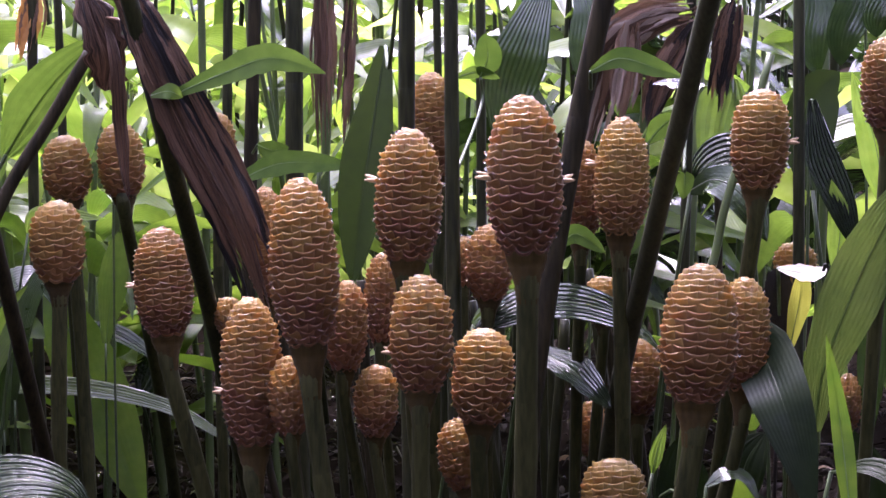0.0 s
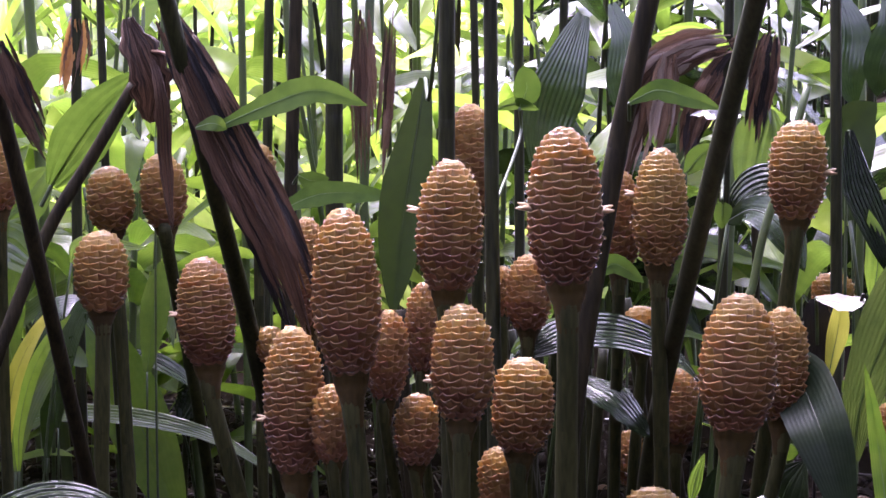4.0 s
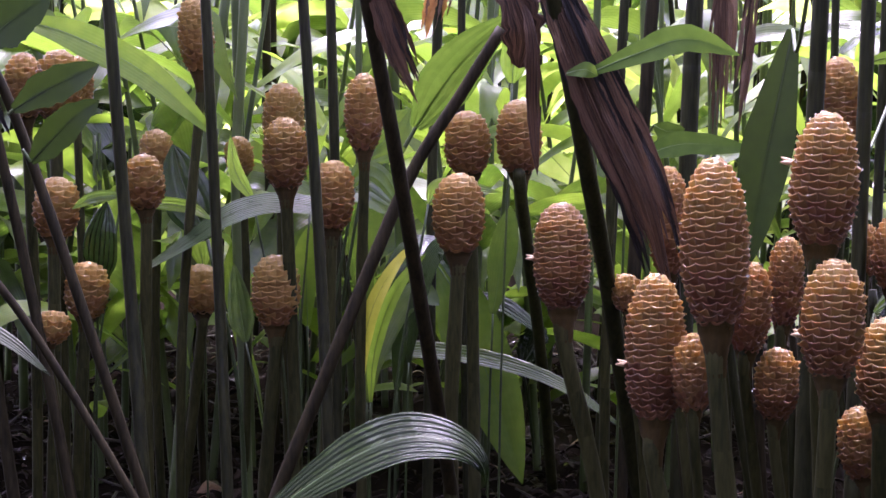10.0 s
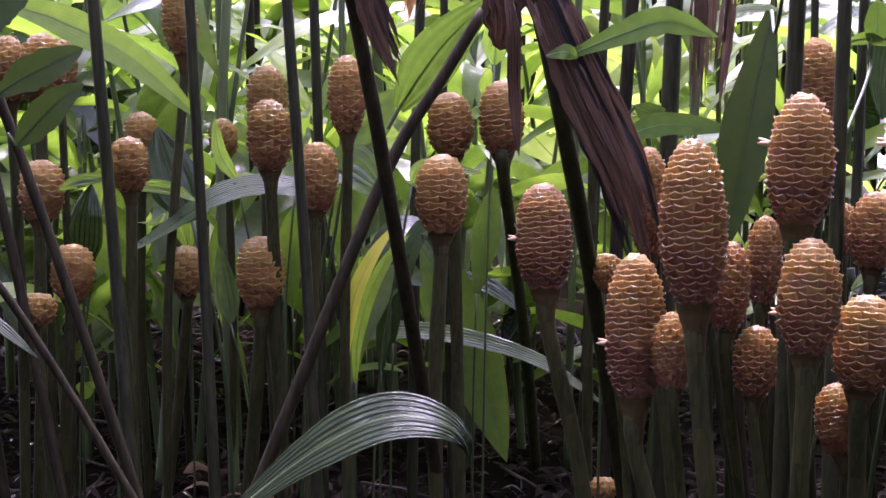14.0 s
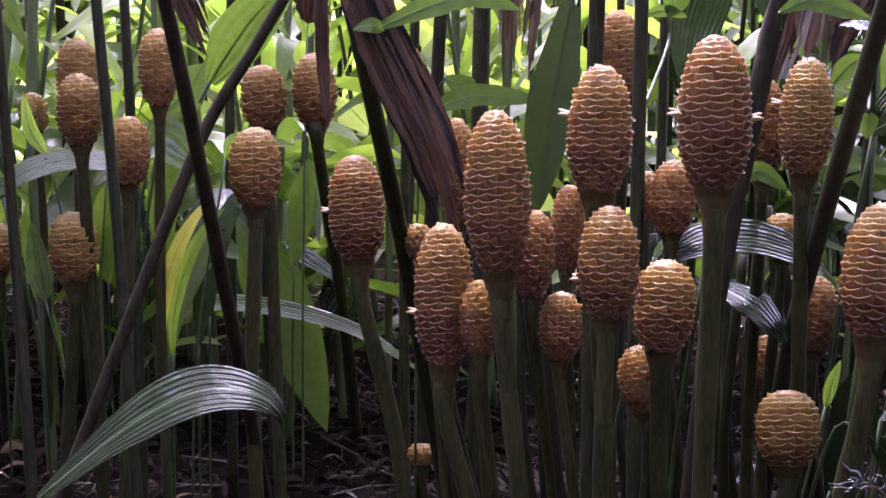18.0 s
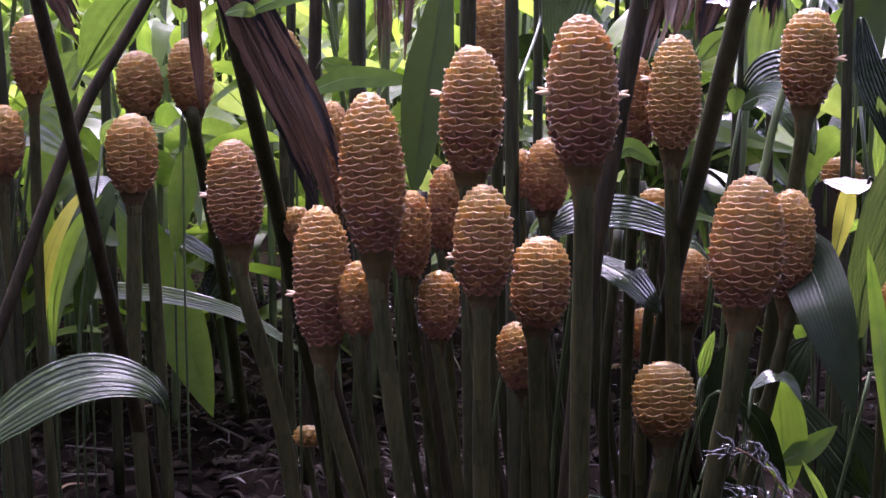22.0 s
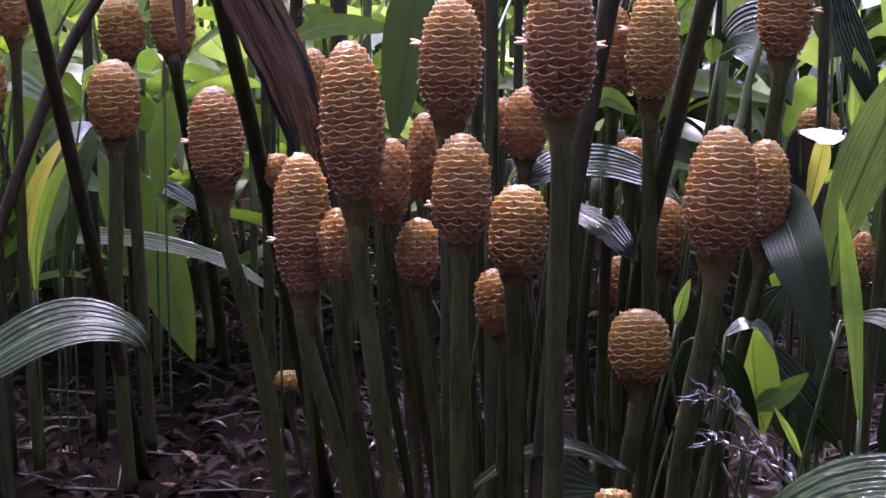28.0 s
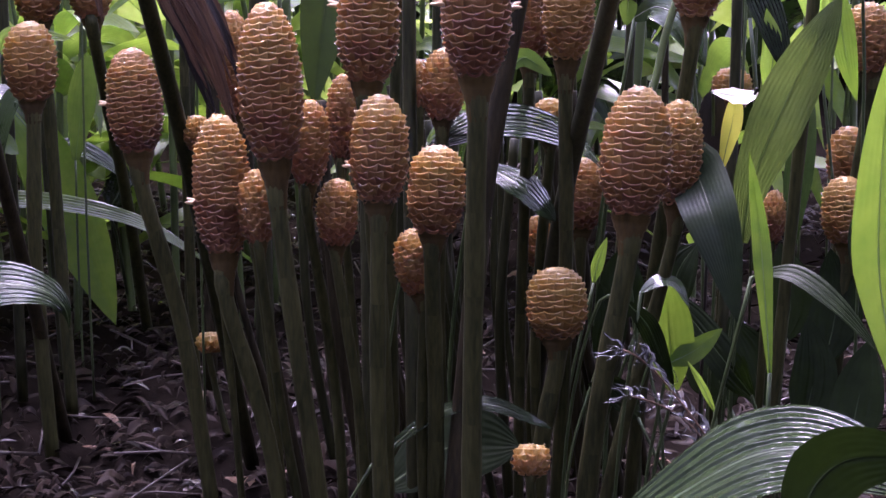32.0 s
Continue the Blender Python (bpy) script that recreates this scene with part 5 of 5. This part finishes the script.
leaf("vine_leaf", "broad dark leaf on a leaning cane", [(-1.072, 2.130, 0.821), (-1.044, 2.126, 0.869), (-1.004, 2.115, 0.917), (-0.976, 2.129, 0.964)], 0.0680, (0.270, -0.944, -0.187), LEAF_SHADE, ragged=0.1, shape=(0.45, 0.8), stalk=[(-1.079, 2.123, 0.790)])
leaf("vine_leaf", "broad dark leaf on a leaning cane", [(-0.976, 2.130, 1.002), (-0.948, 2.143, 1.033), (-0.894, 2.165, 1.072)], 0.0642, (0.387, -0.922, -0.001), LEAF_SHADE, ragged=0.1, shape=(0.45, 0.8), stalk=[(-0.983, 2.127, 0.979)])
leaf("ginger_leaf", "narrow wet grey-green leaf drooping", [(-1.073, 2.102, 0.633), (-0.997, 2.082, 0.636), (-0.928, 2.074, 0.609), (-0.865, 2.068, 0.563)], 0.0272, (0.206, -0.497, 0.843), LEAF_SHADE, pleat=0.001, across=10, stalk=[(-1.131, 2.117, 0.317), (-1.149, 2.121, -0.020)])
leaf("ginger_leaf", "narrow wet leaf with a pale shine", [(-1.183, 2.327, 0.616), (-1.138, 2.349, 0.619), (-1.082, 2.369, 0.587)], 0.0403, (0.429, -0.523, 0.736), LEAF_DARK, pleat=0.001, across=10, stalk=[(-1.237, 2.300, 0.308), (-1.253, 2.292, -0.020)])
leaf("ginger_leaf", "small yellow-green leaf low in the shade", [(-1.107, 2.337, 0.493), (-1.122, 2.340, 0.536), (-1.140, 2.341, 0.580)], 0.0180, (0.485, -0.847, 0.218), LEAF, pleat=0.0008, cup=0.2, stalk=[(-1.049, 2.324, 0.246), (-1.031, 2.320, -0.020)])
leaf("ginger_leaf", "small green leaf low in the shade", [(-1.106, 2.214, 0.451), (-1.072, 2.240, 0.490), (-1.036, 2.259, 0.500)], 0.0241, (0.198, -0.847, 0.492), LEAF, pleat=0.0008, cup=0.2, stalk=[(-1.154, 2.177, 0.225), (-1.168, 2.166, -0.020)])
leaf("ginger_leaf", "green leaf folded over a slanting cane", [(-0.484, 2.736, 0.865), (-0.434, 2.717, 0.938), (-0.386, 2.705, 0.995), (-0.314, 2.713, 1.060)], 0.0915, (0.138, -0.963, -0.233), LEAF_VINE, pleat=0.001, cup=0.2, across=10, stalk=[(-0.502, 2.731, 0.831)])
leaf("ginger_leaf", "yellow-green leaf glowing in back light", [(-0.372, 3.206, 0.925), (-0.371, 3.209, 0.975), (-0.384, 3.209, 1.035)], 0.0500, (0.186, -0.982, 0.036), LEAF_BRIGHT, pleat=0.001, stalk=[(-0.378, 3.147, 0.439), (-0.380, 3.129, -0.020)])
leaf("ginger_leaf", "mid-green leaf behind a dark cane", [(-0.634, 2.953, 0.738), (-0.603, 2.960, 0.749), (-0.550, 2.964, 0.698)], 0.0758, (0.279, -0.902, 0.328), LEAF, pleat=0.001, stalk=[(-0.692, 2.940, 0.369), (-0.710, 2.936, -0.020)])
leaf("ginger_leaf", "mid-green leaf behind a dark cane", [(-0.633, 3.060, 0.782), (-0.592, 3.071, 0.826), (-0.551, 3.081, 0.880)], 0.0869, (0.240, -0.971, 0.010), LEAF, pleat=0.001, stalk=[(-0.691, 3.044, 0.391), (-0.709, 3.040, -0.020)])
leaf("ginger_leaf", "dark broad leaf behind small heads", [(-0.978, 3.163, 0.605), (-1.024, 3.161, 0.707), (-1.048, 3.162, 0.797)], 0.1052, (0.446, -0.881, 0.158), LEAF_DARK, pleat=0.001, stalk=[(-0.918, 3.165, 0.302), (-0.900, 3.165, -0.020)])
leaf("ginger_leaf", "narrow bright leaf among far canes", [(-1.109, 3.026, 0.695), (-0.979, 3.015, 0.689), (-0.913, 2.980, 0.668)], 0.0268, (-0.163, -0.916, 0.366), LEAF_BRIGHT, pleat=0.001, cup=0.2, stalk=[(-1.168, 3.031, 0.348), (-1.186, 3.032, -0.020)])
leaf("ginger_leaf", "narrow green leaf among far canes", [(-1.042, 2.839, 0.727), (-1.073, 2.775, 0.727), (-1.105, 2.761, 0.708)], 0.0231, (0.776, -0.628, 0.057), LEAF, pleat=0.001, cup=0.2, stalk=[(-1.017, 2.894, 0.363), (-1.009, 2.910, -0.020)])
leaf("ginger_leaf", "narrow bright leaf among far canes", [(-0.893, 3.197, 0.684), (-0.927, 3.193, 0.741), (-0.939, 3.196, 0.815)], 0.0300, (0.345, -0.931, 0.117), LEAF_BRIGHT, pleat=0.001, cup=0.2, stalk=[(-0.833, 3.203, 0.342), (-0.815, 3.205, -0.020)])
leaf("ginger_leaf", "fresh green leaf behind a slim stalk", [(-0.499, 2.974, 0.709), (-0.469, 2.982, 0.741), (-0.365, 2.994, 0.732)], 0.0379, (0.060, -0.902, 0.427), LEAF_BRIGHT, pleat=0.001, stalk=[(-0.557, 2.959, 0.354), (-0.574, 2.954, -0.020)])
leaf("ginger_leaf", "bright green leaf low behind the canes", [(-0.841, 3.381, 0.434), (-0.845, 3.396, 0.530), (-0.824, 3.413, 0.615)], 0.0981, (0.312, -0.941, 0.135), LEAF, pleat=0.001, stalk=[(-0.826, 3.323, 0.217), (-0.821, 3.306, -0.020)])
leaf("ginger_leaf", "bright green leaf low behind the canes", [(-0.924, 3.245, 0.382), (-0.938, 3.255, 0.451), (-0.954, 3.266, 0.545)], 0.0524, (0.344, -0.921, 0.181), LEAF, pleat=0.001, stalk=[(-0.873, 3.213, 0.191), (-0.858, 3.203, -0.020)])
leaf("ginger_leaf", "wet glossy leaf low behind a stalk", [(-0.494, 3.450, 0.462), (-0.407, 3.436, 0.443), (-0.308, 3.433, 0.375)], 0.0475, (0.286, -0.620, 0.731), LEAF_DARK, pleat=0.001, stalk=[(-0.554, 3.459, 0.231), (-0.572, 3.461, -0.020)])
leaf("ginger_leaf", "crumpled glossy wet leaf low behind a stalk", [(-0.367, 3.435, 0.310), (-0.343, 3.447, 0.358), (-0.333, 3.458, 0.412)], 0.0898, (-0.610, -0.704, 0.364), LEAF_PLEAT, pleat=0.003, across=12, shape=(0.4, 0.7), ragged=0.15, stalk=[(-0.361, 3.520, 0.229), (-0.351, 3.588, 0.083)])
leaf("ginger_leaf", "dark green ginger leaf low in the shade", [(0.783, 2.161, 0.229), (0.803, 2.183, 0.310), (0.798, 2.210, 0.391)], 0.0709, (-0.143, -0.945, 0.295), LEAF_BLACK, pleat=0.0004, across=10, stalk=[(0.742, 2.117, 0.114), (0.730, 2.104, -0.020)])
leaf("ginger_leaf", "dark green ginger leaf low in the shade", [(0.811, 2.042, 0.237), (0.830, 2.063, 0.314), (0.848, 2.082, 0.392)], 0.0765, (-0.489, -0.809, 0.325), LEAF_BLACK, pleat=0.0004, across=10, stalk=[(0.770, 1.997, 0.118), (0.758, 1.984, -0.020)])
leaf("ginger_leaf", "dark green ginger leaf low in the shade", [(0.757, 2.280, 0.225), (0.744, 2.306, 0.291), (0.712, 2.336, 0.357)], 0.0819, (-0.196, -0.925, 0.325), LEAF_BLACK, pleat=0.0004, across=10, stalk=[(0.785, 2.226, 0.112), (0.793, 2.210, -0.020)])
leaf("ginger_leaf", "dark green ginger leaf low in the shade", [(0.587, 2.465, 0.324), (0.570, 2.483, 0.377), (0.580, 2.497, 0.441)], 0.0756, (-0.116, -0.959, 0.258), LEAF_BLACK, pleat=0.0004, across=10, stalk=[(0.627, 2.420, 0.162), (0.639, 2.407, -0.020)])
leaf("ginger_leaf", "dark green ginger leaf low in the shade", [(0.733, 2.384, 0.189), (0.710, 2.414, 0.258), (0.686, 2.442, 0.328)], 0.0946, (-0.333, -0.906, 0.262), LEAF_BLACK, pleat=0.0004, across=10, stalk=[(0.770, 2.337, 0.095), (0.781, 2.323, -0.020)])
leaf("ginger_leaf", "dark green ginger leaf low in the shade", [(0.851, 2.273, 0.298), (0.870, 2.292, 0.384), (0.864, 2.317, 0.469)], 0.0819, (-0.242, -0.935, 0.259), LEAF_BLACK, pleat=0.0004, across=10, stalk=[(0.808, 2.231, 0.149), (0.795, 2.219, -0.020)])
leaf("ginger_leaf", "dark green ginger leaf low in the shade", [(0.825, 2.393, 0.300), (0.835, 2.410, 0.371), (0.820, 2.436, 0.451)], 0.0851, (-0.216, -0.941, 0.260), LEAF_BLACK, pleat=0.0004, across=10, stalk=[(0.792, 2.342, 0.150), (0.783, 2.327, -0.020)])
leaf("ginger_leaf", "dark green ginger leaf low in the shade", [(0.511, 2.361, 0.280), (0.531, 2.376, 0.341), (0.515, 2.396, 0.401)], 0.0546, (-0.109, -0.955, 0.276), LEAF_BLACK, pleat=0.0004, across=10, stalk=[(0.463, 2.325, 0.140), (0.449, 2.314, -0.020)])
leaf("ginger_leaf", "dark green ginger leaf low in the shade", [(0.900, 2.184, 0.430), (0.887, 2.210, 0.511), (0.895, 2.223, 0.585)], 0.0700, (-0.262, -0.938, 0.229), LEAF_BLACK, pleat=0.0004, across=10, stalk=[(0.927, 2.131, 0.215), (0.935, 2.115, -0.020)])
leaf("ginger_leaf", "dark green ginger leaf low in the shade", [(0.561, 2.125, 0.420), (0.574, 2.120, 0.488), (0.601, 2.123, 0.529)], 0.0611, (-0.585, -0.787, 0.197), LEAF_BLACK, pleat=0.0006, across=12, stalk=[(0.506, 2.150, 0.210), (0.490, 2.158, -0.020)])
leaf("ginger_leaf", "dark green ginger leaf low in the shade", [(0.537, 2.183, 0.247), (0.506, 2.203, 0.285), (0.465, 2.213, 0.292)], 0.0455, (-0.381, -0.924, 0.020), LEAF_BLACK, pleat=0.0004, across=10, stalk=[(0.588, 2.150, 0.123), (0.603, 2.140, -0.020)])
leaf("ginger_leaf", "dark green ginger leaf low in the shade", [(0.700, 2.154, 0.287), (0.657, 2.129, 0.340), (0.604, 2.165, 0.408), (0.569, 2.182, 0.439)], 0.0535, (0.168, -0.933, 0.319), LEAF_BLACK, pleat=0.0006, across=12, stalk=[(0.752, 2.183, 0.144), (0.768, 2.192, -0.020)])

# ---- old stalks crowding the clump ----
rng = random.Random(3)
for i in range(36):
    x, y = rng.uniform(-0.12, 0.62), rng.uniform(2.46, 2.95)
    h, lean = rng.uniform(0.45, 0.72), rng.uniform(-0.08, 0.04)
    cane([(x + 0.04 - lean * 0.3, y, -0.02), (x + lean * 0.3, y, h * 0.5), (x + lean, y + 0.02, h)], rng.uniform(0.013, 0.022), rng.choice((CANE, CANE_DARK)), "old dark stalk crowded low in the clump", joints=2)
for i in range(7):
    y = rng.uniform(3.3, 3.9)
    x = rng.uniform(-0.5 * y, -0.02 * y)
    h, lean = rng.uniform(0.4, 0.75), rng.uniform(-0.08, 0.08)
    cane([(x, y, -0.02), (x + lean * 0.3, y, h * 0.5), (x + lean, y + 0.02, h)], rng.uniform(0.010, 0.018), rng.choice((CANE, CANE_DARK)), "old dark stalk standing in the shaded clump", joints=2)

# ---- dark leaves and torn sheaths high at the sunlit end ----
leaf("ginger_leaf", "dark green ginger leaf hanging high in the shade", [(0.864, 2.907, 1.178), (0.883, 2.873, 1.105), (0.876, 2.865, 1.033), (0.889, 2.871, 0.972)], 0.0673, (-0.104, -0.982, 0.160), LEAF_DARK, pleat=0.0002, cup=0.2, shape=(0.45, 0.9), stalk=[(0.882, 2.920, 1.237), (0.963, 3.142, 1.083), (0.990, 3.151, 0.103)])
leaf("ginger_leaf", "dark green ginger leaf hanging high in the shade", [(0.931, 2.834, 1.174), (0.935, 2.804, 1.110), (0.911, 2.802, 1.047), (0.910, 2.813, 0.992)], 0.0683, (-0.089, -0.988, 0.128), LEAF_DARK, pleat=0.0002, cup=0.2, shape=(0.45, 0.9), stalk=[(0.949, 2.846, 1.232), (1.037, 3.066, 1.082), (1.068, 3.076, 0.122)])
leaf("ginger_leaf", "dark green ginger leaf hanging high in the shade", [(0.486, 3.043, 1.165), (0.507, 3.012, 1.089), (0.498, 3.003, 1.015), (0.508, 3.011, 0.951)], 0.0642, (0.037, -0.987, 0.154), LEAF_DARK, pleat=0.0002, cup=0.2, shape=(0.45, 0.9), stalk=[(0.503, 3.058, 1.226), (0.552, 3.288, 1.065), (0.559, 3.296, 0.071)])
leaf("ginger_leaf", "dark green ginger leaf hanging high in the shade", [(0.948, 2.724, 1.150), (0.952, 2.692, 1.111), (0.932, 2.689, 1.073), (0.934, 2.700, 1.040)], 0.0599, (-0.100, -0.969, 0.227), LEAF_DARK, pleat=0.0002, cup=0.2, shape=(0.45, 0.9), stalk=[(0.965, 2.737, 1.206), (1.057, 2.953, 1.060), (1.090, 2.968, 0.154)])
leaf("dead_leaf", "thin wet leaf scrap glinting across the canes", [(0.530, 2.529, 0.973), (0.550, 2.505, 0.975), (0.577, 2.488, 0.966), (0.600, 2.494, 0.974)], 0.0215, (-0.286, -0.550, 0.785), WET_SHRED, pleat=0.0002, cup=0.2, across=6, shape=(0.5, 0.6), ragged=0.4)
leaf("ginger_leaf", "blackish glossy wet leaf behind a pale head", [(0.606, 2.605, 0.801), (0.623, 2.584, 0.839), (0.661, 2.555, 0.858), (0.683, 2.535, 0.807)], 0.0876, (-0.554, -0.561, 0.615), LEAF_PLEAT, pleat=0.0002, cup=0.1, across=10, shape=(0.45, 0.9), stalk=[(0.568, 2.652, 0.401), (0.557, 2.666, -0.020)])
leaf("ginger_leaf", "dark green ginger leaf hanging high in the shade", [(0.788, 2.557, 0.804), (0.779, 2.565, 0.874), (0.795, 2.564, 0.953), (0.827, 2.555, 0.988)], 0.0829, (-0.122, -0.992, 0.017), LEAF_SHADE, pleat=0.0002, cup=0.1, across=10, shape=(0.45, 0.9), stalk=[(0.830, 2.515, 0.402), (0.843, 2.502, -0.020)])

# ---- plants behind: leafy shoots in the clearing's light ----
def shoot(at, height, seed, mat, label, leaves=9, spread=1.0):
    rng = random.Random(seed)
    root = thing("ginger_shoot", at, label, "plant", "leafy ginger shoots")
    lean = Vector((rng.uniform(-0.12, 0.12), rng.uniform(-0.1, 0.1), 0)) * height
    line = spline([Vector((0, 0, -0.03)), lean * 0.4 + Vector((0, 0, height * 0.5)), lean + Vector((0, 0, height))], 20)
    bm = bmesh.new()
    tube(bm, line, [0.011 * (1 - 0.6 * i / 20) for i in range(21)], 7)
    part("stem", bm, CANE_FAR if rng.random() < 0.6 else CANE, root)
    for k in range(leaves):
        s = 0.21 + 0.77 * k / (leaves - 1)
        p = line[int(s * 20)]
        th = rng.uniform(0, math.tau)
        d = Vector((math.cos(th), math.sin(th), 0))
        ln = rng.uniform(0.30, 0.50) * spread
        rise = rng.uniform(0.15, 0.95)
        drop = rng.uniform(-0.5, 0.6)
        pts = [p, p + d * ln * 0.35 + Vector((0, 0, rise * ln * 0.45)), p + d * ln * 0.72 + Vector((0, 0, (rise * 0.6 + 0.1 * drop) * ln)), p + d * ln + Vector((0, 0, (rise * 0.7 + drop * 0.6 - 0.3) * ln))]
        nrm = (Vector((0, 0, 1)) - d * rise + Vector((rng.uniform(-0.9, 0.9), rng.uniform(-0.9, 0.9), 0))).normalized()
        bm = bmesh.new()
        blade(bm, pts, rng.uniform(0.06, 0.10) * spread, nrm, 10, 6, 0.0012, 0.18, (0.4, 1.0), 0.03, rng)
        part("leaf", bm, mat if rng.random() < 0.8 else LEAF, root)
    return root


SHOOTS = [shoot((0, 0, 0), h, i, m, lab, n, sp) for i, (h, m, lab, n, sp) in enumerate([
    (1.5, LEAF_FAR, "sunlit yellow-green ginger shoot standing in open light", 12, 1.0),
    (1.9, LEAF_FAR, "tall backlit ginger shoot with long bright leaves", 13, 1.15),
    (1.2, LEAF_BRIGHT, "bright green young ginger shoot", 9, 1.0),
    (1.7, LEAF, "mid-green ginger shoot behind a flower clump", 11, 1.1),
    (0.8, LEAF_FRESH, "low leafy green shoot near the soil", 8, 0.85),
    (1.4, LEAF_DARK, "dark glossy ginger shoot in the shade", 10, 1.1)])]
rng = random.Random(11)
first = set()


def place_shoot(k, x, y):
    m = pose(x, y, ground_height(x, y), 0, 0, rng.uniform(0, 360))
    if k not in first:
        first.add(k)
        SHOOTS[k].matrix_basis = m
        return
    copy_thing(SHOOTS[k], m)


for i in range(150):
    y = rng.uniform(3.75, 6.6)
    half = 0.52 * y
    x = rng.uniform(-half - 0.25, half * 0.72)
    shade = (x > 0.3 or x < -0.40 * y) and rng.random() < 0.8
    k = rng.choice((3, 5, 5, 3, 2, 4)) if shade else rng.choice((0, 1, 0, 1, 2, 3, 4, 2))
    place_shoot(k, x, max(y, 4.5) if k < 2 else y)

for i in range(22):
    y = rng.uniform(3.55, 4.2)
    place_shoot(rng.choice((4, 4, 2)), rng.uniform(-0.5 * y, 0.05 * y), y)

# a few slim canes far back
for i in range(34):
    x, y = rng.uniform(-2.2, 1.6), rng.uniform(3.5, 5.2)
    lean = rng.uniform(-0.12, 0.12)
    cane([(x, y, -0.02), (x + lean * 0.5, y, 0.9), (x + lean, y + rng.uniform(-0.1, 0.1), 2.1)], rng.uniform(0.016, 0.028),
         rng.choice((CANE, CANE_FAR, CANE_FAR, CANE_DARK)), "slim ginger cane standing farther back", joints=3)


# ---- the roof of leaves over the bed, and the plants that close the place behind the camera ----
def canopy(name, label, count, box, size, mat, seed, gap=None):
    r2 = random.Random(seed)
    bm = bmesh.new()
    for _ in range(count):
        p = Vector([r2.uniform(a, b) for a, b in box])
        if gap and gap(p):
            continue
        th = r2.uniform(0, math.tau)
        d = Vector((math.cos(th), math.sin(th), r2.uniform(-0.5, 0.3)))
        ln = r2.uniform(*size)
        blade(bm, [p, p + d * ln * 0.5 + Vector((0, 0, 0.05)), p + d * ln - Vector((0, 0, 0.1 * ln))], ln * 0.24, (r2.uniform(-0.5, 0.5), r2.uniform(-0.5, 0.5), 1), 5, 2, 0, 0.2, rng=r2)
    tagged(part(name, bm, mat), label, "foliage", kind="stuff")


canopy("leaf_canopy", "roof of overlapping ginger leaves above the bed", 900, ((-4, 4), (-1.5, 4.4), (2.0, 3.0)), (0.5, 0.9), LEAF_DARK, 5,
       lambda p: abs(p.x) < 1.5 and 1.15 < p.y < 3.4)
canopy("hedge", "dark leafy ginger hedge closing the garden bed", 1100, ((-4, 4), (-2.6, -1.1), (0.0, 1.9)), (0.5, 0.9), LEAF_DARK, 6)
canopy("side_hedge", "dark leafy ginger stand at the end of the bed", 700, ((-4.2, -2.6), (-1.5, 3.2), (0.0, 2.0)), (0.5, 0.9), LEAF_DARK, 8)
canopy("side_hedge", "dark leafy ginger stand at the other end of the bed", 700, ((2.0, 3.6), (-1.5, 3.6), (0.0, 2.0)), (0.5, 0.9), LEAF_DARK, 9)
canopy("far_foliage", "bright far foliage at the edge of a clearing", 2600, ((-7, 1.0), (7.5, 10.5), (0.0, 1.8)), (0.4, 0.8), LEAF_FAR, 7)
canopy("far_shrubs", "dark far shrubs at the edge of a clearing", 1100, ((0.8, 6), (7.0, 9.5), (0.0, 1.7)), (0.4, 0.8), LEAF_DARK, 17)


# ---- litter on the soil ----
def litter(name, label, count, mat, seed, size, twigs=False, area=None):
    r2 = random.Random(seed)
    bm = bmesh.new()
    for _ in range(count):
        y = r2.uniform(2.3, 5.6)
        x = r2.uniform(-0.5 * y, 0.42 * y)
        if area:
            x, y = r2.uniform(area[0], area[1]), r2.uniform(area[2], area[3])
        z = ground_height(x, y) + r2.uniform(0.002, 0.018)
        th = r2.uniform(0, math.tau)
        d = Vector((math.cos(th), math.sin(th), r2.uniform(-0.12, 0.3)))
        ln = r2.uniform(*size)
        p = Vector((x, y, z))
        if twigs:
            bend = Vector((r2.uniform(-1, 1), r2.uniform(-1, 1), r2.uniform(0, 0.6))) * ln * 0.08
            tube(bm, [p, p + d * ln * 0.5 + bend, p + d * ln], r2.uniform(0.0015, 0.004), 5)
        else:
            up = Vector((r2.uniform(-0.8, 0.8), r2.uniform(-0.8, 0.8), 1))
            blade(bm, [p, p + d * ln * 0.5 + Vector((0, 0, r2.uniform(0, 0.02))), p + d * ln], ln * r2.uniform(0.08, 0.32), up, 6, 4, 0.001, r2.uniform(-0.5, 0.5), (0.4, 0.8), 0.4, r2)
    tagged(part(name, bm, mat), label, "litter", kind="stuff")


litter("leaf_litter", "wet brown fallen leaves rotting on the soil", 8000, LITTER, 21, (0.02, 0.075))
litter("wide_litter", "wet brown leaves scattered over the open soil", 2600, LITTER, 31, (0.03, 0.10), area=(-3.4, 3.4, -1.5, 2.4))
litter("wet_litter", "glistening wet leaf scraps on the soil", 800, WET_LITTER, 27, (0.015, 0.06))
litter("pale_litter", "torn pale dry leaf scraps on the soil", 240, DEAD_TAN, 22, (0.03, 0.09))
litter("twigs", "thin wet twigs and broken stalks on the soil", 340, TWIG, 23, (0.04, 0.25), True)
